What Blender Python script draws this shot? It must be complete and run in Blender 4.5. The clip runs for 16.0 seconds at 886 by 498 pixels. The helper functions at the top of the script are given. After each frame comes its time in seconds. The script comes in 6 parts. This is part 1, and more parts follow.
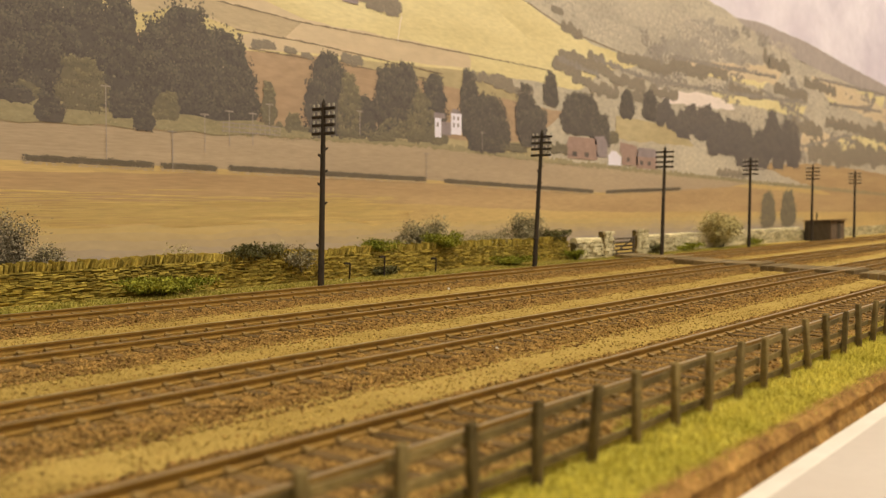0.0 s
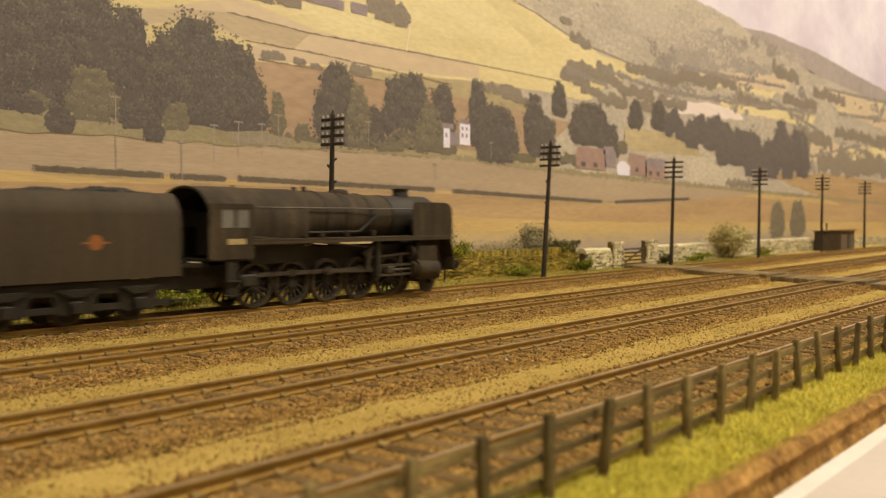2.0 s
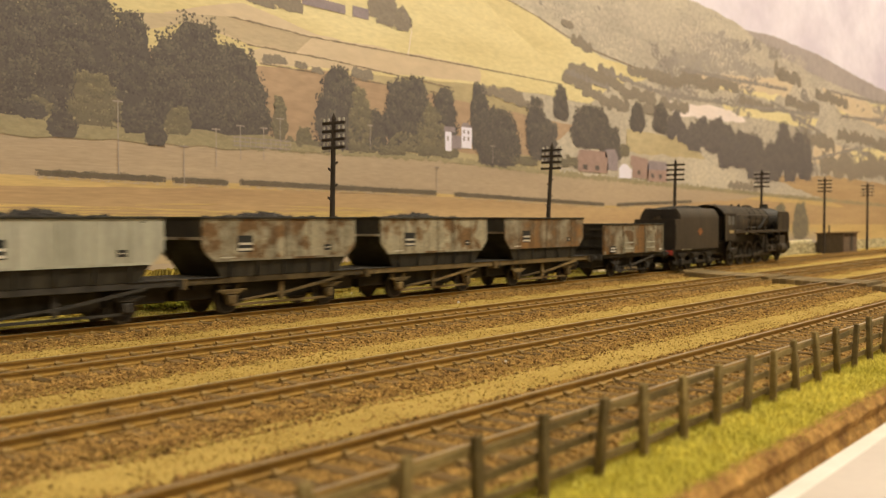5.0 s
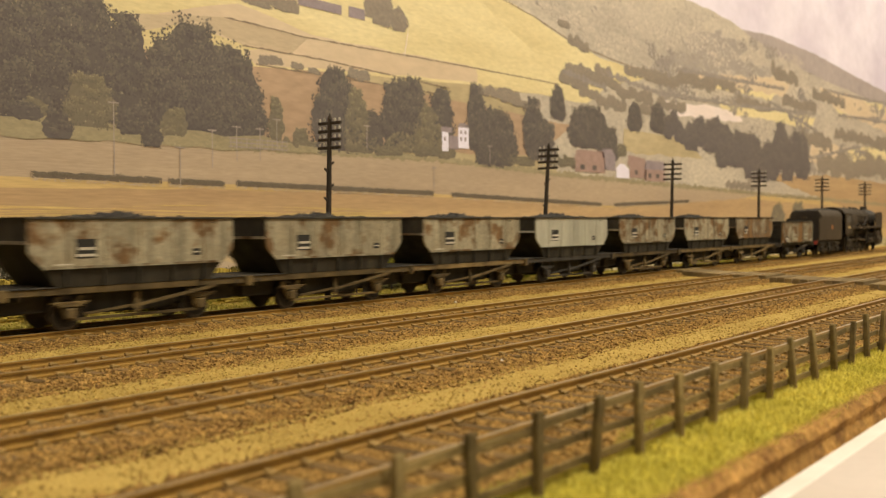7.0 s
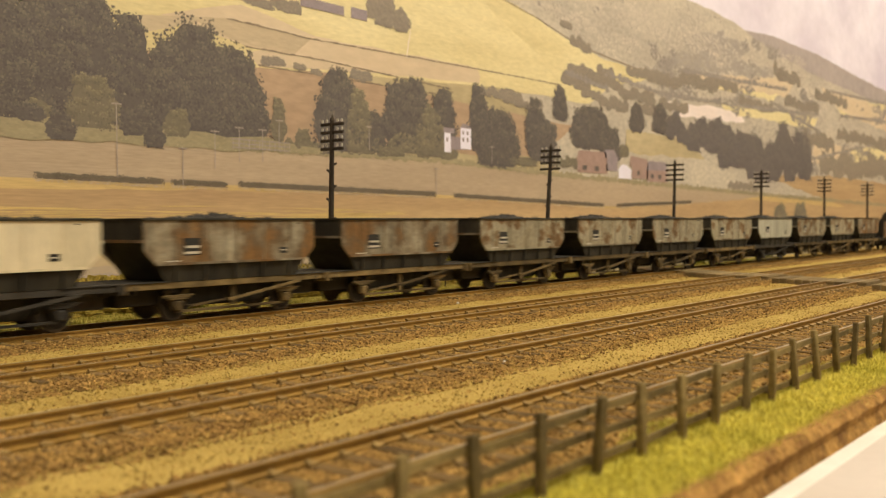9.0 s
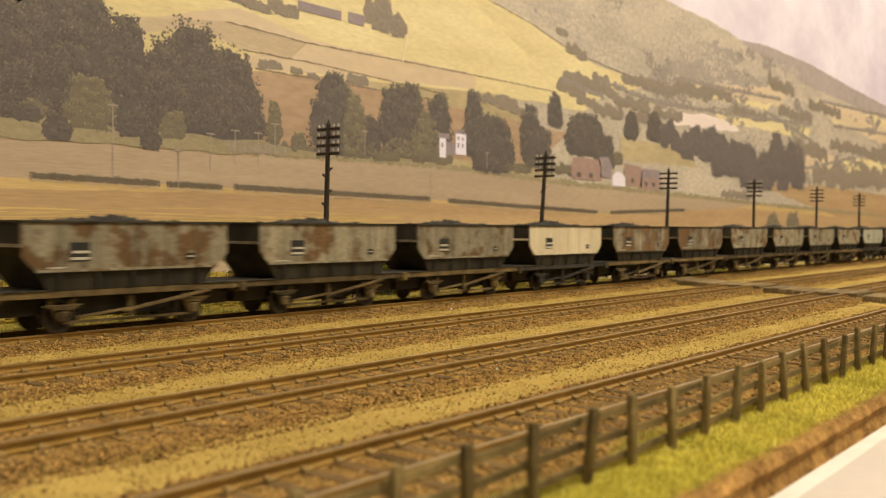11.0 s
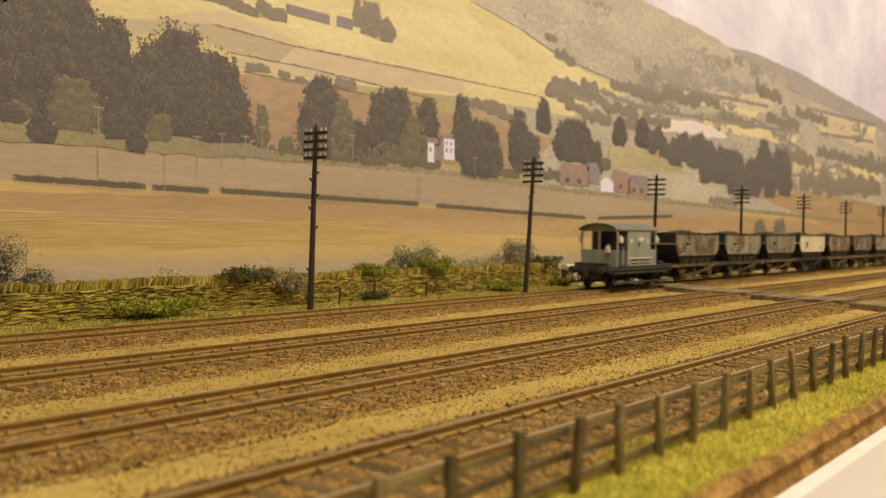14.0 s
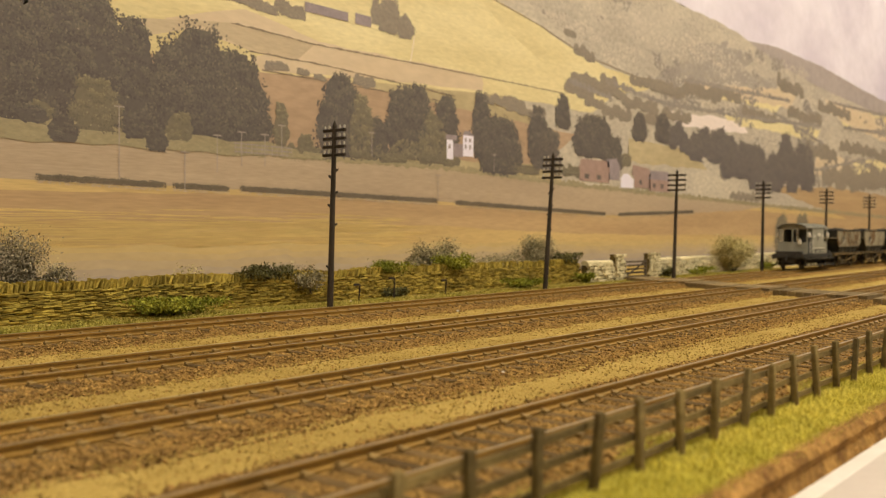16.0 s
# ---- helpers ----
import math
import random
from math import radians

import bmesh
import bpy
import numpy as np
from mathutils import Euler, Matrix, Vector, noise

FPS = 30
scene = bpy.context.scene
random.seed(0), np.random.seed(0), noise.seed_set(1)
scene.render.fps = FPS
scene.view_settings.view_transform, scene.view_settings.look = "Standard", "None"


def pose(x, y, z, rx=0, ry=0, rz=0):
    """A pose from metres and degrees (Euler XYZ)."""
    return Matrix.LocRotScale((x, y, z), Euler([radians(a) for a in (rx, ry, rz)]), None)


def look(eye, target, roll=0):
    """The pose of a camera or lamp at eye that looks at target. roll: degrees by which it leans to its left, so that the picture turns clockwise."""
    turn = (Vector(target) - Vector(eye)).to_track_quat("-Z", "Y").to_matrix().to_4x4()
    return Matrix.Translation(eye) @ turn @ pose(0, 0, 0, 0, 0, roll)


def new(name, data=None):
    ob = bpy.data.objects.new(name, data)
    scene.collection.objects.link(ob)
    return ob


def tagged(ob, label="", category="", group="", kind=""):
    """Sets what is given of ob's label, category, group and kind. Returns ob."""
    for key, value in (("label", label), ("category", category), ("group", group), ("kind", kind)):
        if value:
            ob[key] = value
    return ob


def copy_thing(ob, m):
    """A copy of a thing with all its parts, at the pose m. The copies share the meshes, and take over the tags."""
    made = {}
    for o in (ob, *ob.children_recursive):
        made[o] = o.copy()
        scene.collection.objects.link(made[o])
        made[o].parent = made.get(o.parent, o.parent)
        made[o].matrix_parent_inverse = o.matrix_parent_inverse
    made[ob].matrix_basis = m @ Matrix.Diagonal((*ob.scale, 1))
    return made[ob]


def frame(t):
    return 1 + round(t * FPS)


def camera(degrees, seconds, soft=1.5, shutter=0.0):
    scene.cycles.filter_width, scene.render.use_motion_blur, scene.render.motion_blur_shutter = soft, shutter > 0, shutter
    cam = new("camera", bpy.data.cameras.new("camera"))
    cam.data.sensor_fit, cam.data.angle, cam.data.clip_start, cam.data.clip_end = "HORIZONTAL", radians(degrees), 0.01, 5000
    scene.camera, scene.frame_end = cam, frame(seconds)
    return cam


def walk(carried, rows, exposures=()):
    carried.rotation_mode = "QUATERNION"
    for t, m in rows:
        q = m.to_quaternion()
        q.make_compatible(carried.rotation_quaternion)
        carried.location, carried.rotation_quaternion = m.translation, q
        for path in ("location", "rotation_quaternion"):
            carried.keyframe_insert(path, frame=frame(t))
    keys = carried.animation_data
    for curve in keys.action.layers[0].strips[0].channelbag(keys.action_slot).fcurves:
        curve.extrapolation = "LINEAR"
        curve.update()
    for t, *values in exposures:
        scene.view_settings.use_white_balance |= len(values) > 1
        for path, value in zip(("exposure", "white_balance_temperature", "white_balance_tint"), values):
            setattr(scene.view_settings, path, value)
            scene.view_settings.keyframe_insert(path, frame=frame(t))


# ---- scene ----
# A 4 mm scale model railway: lengths below are in scale metres, K brings them to true size.
K = 1 / 76.2
PATH = [
    (0, (-0.083, 0.002, 2.941), (1.493, 1.23, 2.854), -0.0),
    (0.5, (-0.089, 0.025, 2.959), (1.486, 1.255, 2.873), -0.0),
    (1, (-0.072, 0.027, 2.968), (1.5, 1.26, 2.887), 0.1),
    (1.5, (-0.053, 0.07, 2.966), (1.516, 1.308, 2.894), 0.1),
    (2, (-0.065, 0.052, 2.963), (1.501, 1.294, 2.897), -0.0),
    (2.5, (-0.043, 0.042, 2.947), (1.521, 1.286, 2.884), -0.1),
    (3, (-0.045, 0.044, 2.943), (1.518, 1.291, 2.881), -0.1),
    (3.5, (-0.045, 0.024, 2.945), (1.516, 1.272, 2.884), 0.0),
    (4, (-0.095, -0.035, 2.958), (1.466, 1.214, 2.898), 0.0),
    (6.5, (0.013, -0.085, 2.893), (1.577, 1.16, 2.836), -0.4),
    (7, (0.028, -0.078, 2.886), (1.592, 1.167, 2.83), -0.4),
    (7.5, (0.031, -0.074, 2.892), (1.594, 1.172, 2.835), -0.5),
    (8, (0.037, -0.067, 2.892), (1.6, 1.18, 2.836), -0.4),
    (8.5, (0.032, -0.051, 2.897), (1.594, 1.198, 2.841), -0.5),
    (9, (-0.007, -0.091, 2.904), (1.555, 1.158, 2.849), -0.4),
    (11.5, (-0.213, -0.203, 3.028), (1.362, 1.029, 2.982), 0.6),
    (12, (-0.242, -0.244, 3.04), (1.341, 0.978, 2.996), 0.7),
    (12.5, (-0.215, -0.255, 3.008), (1.374, 0.958, 2.967), 0.8),
    (13, (-0.179, -0.218, 3.014), (1.413, 0.993, 2.974), 0.7),
    (13.5, (-0.101, -0.141, 3.033), (1.49, 1.071, 2.995), 0.6),
    (14, (-0.007, -0.083, 3.012), (1.579, 1.135, 2.975), 0.7),
    (14.5, (0.043, -0.046, 3.007), (1.621, 1.183, 2.968), 0.6),
    (15, (0.079, -0.051, 2.978), (1.649, 1.188, 2.938), 0.4),
    (15.5, (0.089, -0.02, 2.982), (1.652, 1.227, 2.94), 0.3),
    (16, (0.048, -0.08, 2.984), (1.608, 1.171, 2.941), 0.4),
]
cam = camera(50.0, 16.0, soft=1.2, shutter=0.5)
cam.data.dof.use_dof = True
cam.data.dof.focus_distance = 0.38
cam.data.dof.aperture_fstop = 27
walk(cam, [(t, look([v * K for v in e], [v * K for v in g], r)) for t, e, g, r in PATH],
     exposures=[(0, 0.0), (1.0, 0.0), (2.5, 0.08), (3.5, 0.11), (11.5, 0.13), (12.5, 0.09), (14.0, 0.02), (16, 0.0)])

# ---- light: a warm-lit railway room ----
world = bpy.data.worlds.new("room_air")
scene.world = world
world.use_nodes = True
world.node_tree.nodes["Background"].inputs[0].default_value = (1.0, 0.93, 0.80, 1)
world.node_tree.nodes["Background"].inputs[1].default_value = 0.25


def ceiling_lamp(x, y, z, sx, sy, watts):
    d = bpy.data.lights.new("ceiling_light", "AREA")
    d.shape, d.size, d.size_y, d.energy, d.color = "RECTANGLE", sx, sy, watts, (1.0, 0.90, 0.70)
    ob = new("ceiling_light", d)
    ob.matrix_world = pose(x, y, z)
    return ob


ceiling_lamp(0.7, -0.3, 1.28, 2.6, 0.35, 36)
ceiling_lamp(2.6, -0.25, 1.28, 1.2, 0.35, 20)
ceiling_lamp(0.2, -1.3, 1.28, 1.2, 0.6, 10)


# ---- materials (noise scales per scale metre) ----
def surf(name, c1, c2, scale=2.0, fine=25.0, rough=0.8, metal=0.0, bump=0.4, spec=0.3, vary=0.25, stretch=(1, 1, 1),
         rand=0.0, island=0.0, sharp=False, cut=0.5, c3=None, depth=0.03, streak=0.0):
    m = bpy.data.materials.new(name)
    m.use_nodes = True
    nt = m.node_tree
    n, l = nt.nodes, nt.links
    b = n["Principled BSDF"]
    tc, mp = n.new("ShaderNodeTexCoord"), n.new("ShaderNodeMapping")
    mp.inputs["Scale"].default_value = [s / K for s in stretch]
    l.new(tc.outputs["Object"], mp.inputs["Vector"])
    oi = n.new("ShaderNodeObjectInfo")
    w = n.new("ShaderNodeMath")
    w.operation = "MULTIPLY"
    w.inputs[1].default_value = 40.0
    l.new(oi.outputs["Random"], w.inputs[0])

    def noise4(sc, detail, rough_=0.6):
        t = n.new("ShaderNodeTexNoise")
        t.noise_dimensions = "4D"
        t.inputs["Scale"].default_value = sc
        t.inputs["Detail"].default_value = detail
        t.inputs["Roughness"].default_value = rough_
        l.new(mp.outputs[0], t.inputs["Vector"])
        l.new(w.outputs[0], t.inputs["W"])
        return t
    big, small = noise4(scale, 5), noise4(fine, 3)
    ramp = n.new("ShaderNodeValToRGB")
    e = ramp.color_ramp.elements
    e[0].color, e[1].color = (*c1, 1), (*c2, 1)
    e[0].position, e[1].position = (cut - 0.04, cut + 0.04) if sharp else (0.3, 0.7)
    if c3:
        k = ramp.color_ramp.elements.new(min(0.98, cut + 0.22))
        k.color = (*c3, 1)
    l.new(big.outputs["Fac"], ramp.inputs[0])
    mul = n.new("ShaderNodeMix")
    mul.data_type, mul.blend_type = "RGBA", "MULTIPLY"
    mul.inputs["Factor"].default_value = 1.0
    r2 = n.new("ShaderNodeMapRange")
    r2.inputs[1].default_value, r2.inputs[2].default_value = 0.25, 0.75
    r2.inputs[3].default_value, r2.inputs[4].default_value = 1 - vary, 1 + vary
    l.new(small.outputs["Fac"], r2.inputs[0])
    l.new(ramp.outputs[0], mul.inputs[6])
    l.new(r2.outputs[0], mul.inputs[7])
    out = mul.outputs[2]
    for amount, source in ((rand, oi.outputs["Random"]), (island, None)):
        if amount:
            if source is None:
                source = n.new("ShaderNodeNewGeometry").outputs["Random Per Island"]
            r3 = n.new("ShaderNodeMapRange")
            r3.inputs[3].default_value, r3.inputs[4].default_value = 1 - amount, 1 + amount
            l.new(source, r3.inputs[0])
            m2 = n.new("ShaderNodeMix")
            m2.data_type, m2.blend_type = "RGBA", "MULTIPLY"
            m2.inputs["Factor"].default_value = 1.0
            l.new(out, m2.inputs[6])
            l.new(r3.outputs[0], m2.inputs[7])
            out = m2.outputs[2]
    if streak:
        m3 = n.new("ShaderNodeMapping")
        m3.inputs["Scale"].default_value = (2.6 / K, 1.0 / K, 0.35 / K)
        l.new(tc.outputs["Object"], m3.inputs["Vector"])
        t3 = n.new("ShaderNodeTexNoise")
        t3.noise_dimensions = "4D"
        t3.inputs["Scale"].default_value, t3.inputs["Detail"].default_value = 1.3, 6
        l.new(m3.outputs[0], t3.inputs["Vector"])
        l.new(w.outputs[0], t3.inputs["W"])
        r4 = n.new("ShaderNodeMapRange")
        r4.inputs[1].default_value, r4.inputs[2].default_value = 0.35, 0.62
        r4.inputs[3].default_value, r4.inputs[4].default_value = 1 - streak, 1.08
        l.new(t3.outputs["Fac"], r4.inputs[0])
        m4 = n.new("ShaderNodeMix")
        m4.data_type, m4.blend_type = "RGBA", "MULTIPLY"
        m4.inputs["Factor"].default_value = 1.0
        l.new(out, m4.inputs[6])
        l.new(r4.outputs[0], m4.inputs[7])
        out = m4.outputs[2]
    l.new(out, b.inputs["Base Color"])
    b.inputs["Roughness"].default_value, b.inputs["Metallic"].default_value = rough, metal
    b.inputs["Specular IOR Level"].default_value = spec
    if bump:
        bp = n.new("ShaderNodeBump")
        bp.inputs["Strength"].default_value, bp.inputs["Distance"].default_value = bump, depth * K
        l.new(small.outputs["Fac"], bp.inputs["Height"])
        l.new(bp.outputs[0], b.inputs["Normal"])
    return m


M = {}
M["earth"] = surf("sandy_ground", (0.29, 0.195, 0.048), (0.42, 0.295, 0.082), 0.6, 22, 0.95, bump=1.0, vary=0.4, spec=0.1)
M["ballast"] = surf("brown_ballast", (0.17, 0.092, 0.024), (0.30, 0.18, 0.048), 1.6, 13, 0.95, bump=1.0, vary=0.6, spec=0.1, depth=0.06)
M["stone_chip"] = surf("ballast_chippings", (0.17, 0.093, 0.032), (0.38, 0.235, 0.072), 3.0, 10, 0.95, bump=0, island=0.55, spec=0.1)
M["sand_chip"] = surf("sandy_chippings", (0.31, 0.21, 0.055), (0.47, 0.335, 0.10), 0.8, 10, 0.95, bump=0, island=0.28, spec=0.1)
M["grass"] = surf("static_grass", (0.43, 0.39, 0.068), (0.72, 0.62, 0.15), 0.6, 8, 0.9, bump=0, island=0.45, spec=0.1)
M["turf"] = surf("turf_base", (0.34, 0.29, 0.03), (0.50, 0.41, 0.05), 1.2, 18, 0.95, bump=1.0, vary=0.4, spec=0.1)
M["verge"] = surf("verge_grass", (0.27, 0.25, 0.045), (0.46, 0.39, 0.10), 1.0, 8, 0.9, bump=0, island=0.4, spec=0.1)
M["cork"] = surf("torn_cork_edge", (0.13, 0.062, 0.020), (0.46, 0.26, 0.075), 1.8, 9, 0.95, bump=1.0, vary=0.5, spec=0.1, depth=0.1)
M["white_board"] = surf("white_painted_board", (0.50, 0.43, 0.37), (0.56, 0.49, 0.43), 0.2, 6, 0.45, bump=0.05, vary=0.03)
M["rail"] = surf("rusty_rail", (0.20, 0.11, 0.022), (0.32, 0.185, 0.038), 2.0, 25, 0.6, metal=0.1, bump=0.2)
M["rail_top"] = surf("worn_rail_head", (0.30, 0.225, 0.12), (0.40, 0.31, 0.18), 2.0, 20, 0.35, metal=0.7, bump=0.05, vary=0.15)
M["chair"] = surf("dusty_rail_chair", (0.17, 0.105, 0.032), (0.30, 0.195, 0.065), 2, 20, 0.5, bump=0.2)
M["sleeper"] = surf("creosoted_sleeper", (0.095, 0.058, 0.022), (0.165, 0.104, 0.042), 1.5, 18, 0.95, bump=0.5, stretch=(2, 0.5, 1), rand=0.3, spec=0.08)
M["fence"] = surf("weathered_fence_wood", (0.098, 0.070, 0.027), (0.23, 0.168, 0.066), 1.6, 10, 0.9, bump=0.5, rand=0.3, spec=0.15)
M["pole"] = surf("dark_pole_wood", (0.030, 0.024, 0.018), (0.062, 0.047, 0.034), 2.0, 20, 0.9, bump=0.3, stretch=(1, 1, 0.2), spec=0.15)
M["insulator"] = surf("pale_insulator", (0.40, 0.37, 0.30), (0.52, 0.48, 0.40), 4, 30, 0.4, bump=0)
M["wall_stone"] = surf("mossy_wall_stone", (0.185, 0.128, 0.024), (0.43, 0.33, 0.066), 2.2, 12, 0.95, bump=0.8, rand=0.45, spec=0.1)
M["wall_stone_rest"] = surf("mossy_wall_stone_far", (0.185, 0.128, 0.024), (0.43, 0.33, 0.066), 2.2, 12, 0.95, bump=0.8, island=0.45, spec=0.1)
# core coloured darker than the stones, as painted shade in their gaps
M["wall_core"] = surf("shade_dark_wall_core", (0.075, 0.053, 0.016), (0.13, 0.092, 0.028), 2, 14, 0.95, bump=0.6)
M["pale_stone"] = surf("pale_limestone", (0.40, 0.34, 0.19), (0.64, 0.56, 0.36), 2.2, 12, 0.9, bump=0.8, rand=0.25, spec=0.15)
M["pale_stone_rest"] = surf("pale_limestone_far", (0.38, 0.325, 0.18), (0.58, 0.50, 0.31), 1.5, 12, 0.9, bump=0.8, island=0.3, spec=0.15)
M["leaf_green"] = surf("bright_leaves", (0.14, 0.16, 0.016), (0.30, 0.29, 0.035), 1.0, 8, 0.85, bump=0, island=0.5, spec=0.15)
M["leaf_dark"] = surf("dark_leaves", (0.06, 0.058, 0.022), (0.16, 0.145, 0.055), 1.0, 8, 0.85, bump=0, island=0.5, spec=0.15)
M["leaf_grey"] = surf("grey_green_leaves", (0.20, 0.175, 0.105), (0.40, 0.345, 0.205), 0.8, 8, 0.9, bump=0, island=0.5, spec=0.1)
M["leaf_slate"] = surf("slate_grey_leaves", (0.18, 0.155, 0.105), (0.38, 0.33, 0.23), 0.8, 8, 0.9, bump=0, island=0.5, spec=0.1)
M["leaf_straw"] = surf("dry_straw_leaves", (0.42, 0.36, 0.15), (0.60, 0.52, 0.27), 0.8, 8, 0.9, bump=0, island=0.4, spec=0.1)
M["twig"] = surf("twig", (0.06, 0.045, 0.03), (0.10, 0.08, 0.05), 2, 20, 0.9, bump=0.2)
M["hut_wood"] = surf("dark_hut_boards", (0.05, 0.036, 0.022), (0.095, 0.07, 0.042), 1.5, 14, 0.9, bump=0.4, rand=0.25)
M["plank"] = surf("earthy_crossing_timber", (0.13, 0.088, 0.036), (0.23, 0.16, 0.066), 1.5, 14, 0.9, bump=0.5, rand=0.25, stretch=(0.4, 2, 1))
M["board_rim"] = surf("scuffed_white_board_rim", (0.66, 0.60, 0.53), (0.76, 0.71, 0.65), 1.5, 8, 0.5, bump=0.1, vary=0.05)
M["hut_front"] = surf("weathered_brown_brick", (0.11, 0.072, 0.042), (0.18, 0.118, 0.07), 2.5, 10, 0.95, bump=0.5)
M["hut_roof"] = surf("brown_felt_roof", (0.16, 0.10, 0.05), (0.25, 0.165, 0.09), 1, 12, 0.95, bump=0.5)
# rolling stock
M["loco_black"] = surf("grimy_black_engine_paint", (0.032, 0.023, 0.0135), (0.064, 0.045, 0.025), 1.3, 18, 0.75, bump=0.2, vary=0.35, spec=0.2, stretch=(1, 1, 0.6), streak=0.35)
M["loco_dark"] = surf("oily_black_metal", (0.015, 0.0115, 0.008), (0.032, 0.025, 0.017), 1.5, 16, 0.6, bump=0.2, vary=0.3, spec=0.3)
M["tender_side"] = surf("sooty_brown_black_paint", (0.044, 0.031, 0.0175), (0.062, 0.044, 0.025), 0.5, 18, 0.7, bump=0.15, vary=0.2, spec=0.22, stretch=(1, 1, 0.4), streak=0.10)
M["gear"] = surf("grimy_steel_rod", (0.055, 0.045, 0.034), (0.12, 0.097, 0.07), 3, 25, 0.45, metal=0.5, bump=0.15)
M["wheel"] = surf("wheel_black", (0.012, 0.0095, 0.007), (0.030, 0.023, 0.016), 2, 18, 0.6, bump=0.2)
M["tyre"] = surf("worn_steel_tyre", (0.06, 0.048, 0.036), (0.11, 0.09, 0.066), 3, 20, 0.4, metal=0.6, bump=0.1)
M["coal"] = surf("coal", (0.014, 0.011, 0.008), (0.034, 0.028, 0.021), 4, 12, 0.6, bump=0.6, island=0.5, spec=0.3)
M["window"] = surf("cab_glass", (0.12, 0.115, 0.10), (0.18, 0.17, 0.15), 1, 10, 0.15, bump=0, vary=0.1, spec=0.6)
M["crest"] = surf("orange_crest_transfer", (0.22, 0.075, 0.02), (0.30, 0.12, 0.03), 6, 30, 0.6, bump=0)
M["yellow_plate"] = surf("cream_number_bars", (0.34, 0.25, 0.11), (0.42, 0.32, 0.15), 6, 30, 0.6, bump=0)
M["red"] = surf("red_buffer_beam", (0.22, 0.03, 0.02), (0.32, 0.05, 0.035), 3, 20, 0.6, bump=0.1)
M["patchy"] = surf("rust_patched_grey_paint", (0.14, 0.080, 0.032), (0.285, 0.25, 0.17), 0.85, 9, 0.85, bump=0.35, vary=0.3, rand=0.18, sharp=True, cut=0.46, c3=(0.23, 0.19, 0.12), streak=0.38)
M["patchy_brown"] = surf("rust_brown_flaking_paint", (0.20, 0.105, 0.034), (0.15, 0.10, 0.052), 0.8, 9, 0.85, bump=0.35, vary=0.3, rand=0.18, sharp=True, cut=0.44, c3=(0.34, 0.30, 0.21), streak=0.35)
M["light_grey"] = surf("clean_light_grey_paint", (0.32, 0.31, 0.24), (0.41, 0.39, 0.31), 0.6, 14, 0.7, bump=0.15, vary=0.15, stretch=(1, 1, 0.3), streak=0.15)
M["cream"] = surf("cream_primer_paint", (0.54, 0.46, 0.30), (0.66, 0.57, 0.39), 0.5, 14, 0.7, bump=0.15, vary=0.12, stretch=(1, 1, 0.3), streak=0.12)
# near-black with upright streaks: lower plates, ends, rims and chute
M["hopper_dark"] = surf("dark_hopper_plate", (0.017, 0.0145, 0.010), (0.056, 0.047, 0.030), 1.2, 16, 0.75, bump=0.3, vary=0.35, stretch=(2, 1, 0.4), streak=0.5)
M["under_brown"] = surf("dusty_brown_underframe", (0.060, 0.041, 0.018), (0.19, 0.132, 0.052), 1.3, 12, 0.9, bump=0.3, rand=0.45)
M["under_dark"] = surf("dirty_black_underframe", (0.022, 0.020, 0.017), (0.06, 0.05, 0.038), 1.5, 16, 0.8, bump=0.3)
M["van_grey"] = surf("brake_van_grey_paint", (0.235, 0.225, 0.18), (0.30, 0.285, 0.23), 0.6, 14, 0.7, bump=0.1, vary=0.12, stretch=(1, 1, 0.3), streak=0.12)
M["van_inside"] = surf("dark_van_interior", (0.055, 0.055, 0.052), (0.085, 0.083, 0.076), 1, 14, 0.8, bump=0.1)
M["van_roof"] = surf("van_roof_grey", (0.11, 0.105, 0.082), (0.165, 0.155, 0.12), 0.7, 14, 0.8, bump=0.2)
M["white_mark"] = surf("white_lettering_bars", (0.58, 0.53, 0.45), (0.66, 0.61, 0.52), 4, 20, 0.7, bump=0)
M["faded_mark"] = surf("faded_lettering_bars", (0.40, 0.36, 0.28), (0.56, 0.51, 0.41), 5, 25, 0.8, bump=0, vary=0.3)
M["black_mark"] = surf("black_panel", (0.018, 0.016, 0.014), (0.03, 0.027, 0.022), 3, 20, 0.8, bump=0)
M["plaster"] = surf("room_wall_paint", (0.70, 0.64, 0.55), (0.76, 0.70, 0.61), 0.05, 2, 0.9, bump=0.05, vary=0.03)
M["carpet"] = surf("brown_carpet", (0.16, 0.11, 0.08), (0.22, 0.16, 0.11), 0.1, 4, 0.95, bump=0.3)


# printed colours of the photographic backscene
def ink(name, c1, c2, scale=0.5, fine=4.0, stretch=(1, 1, 1), island=0.0, vary=0.15):
    c1, c2 = [(c[0] * 0.97, c[1], min(0.9, c[2] * 1.4)) for c in (c1, c2)]
    M[name] = surf(name, c1, c2, scale, fine, 0.55, bump=0, vary=vary, stretch=stretch, island=island, spec=0.25)


ink("wheat", (0.47, 0.315, 0.105), (0.66, 0.47, 0.15), 0.22, 5, (0.16, 1, 2.2), vary=0.16)
ink("gold_wheat", (0.54, 0.385, 0.115), (0.69, 0.495, 0.145), 0.3, 5, (0.16, 1, 2.2), vary=0.14)
ink("stubble", (0.40, 0.26, 0.105), (0.53, 0.36, 0.14), 0.3, 5, (0.16, 1, 2.5), vary=0.16)
ink("upper_field", (0.41, 0.305, 0.155), (0.485, 0.365, 0.185), 0.3, 5, (0.2, 1, 2.5), vary=0.14)
ink("slope_brown", (0.40, 0.27, 0.13), (0.48, 0.33, 0.16), 0.2, 2, (0.4, 1, 1.5))
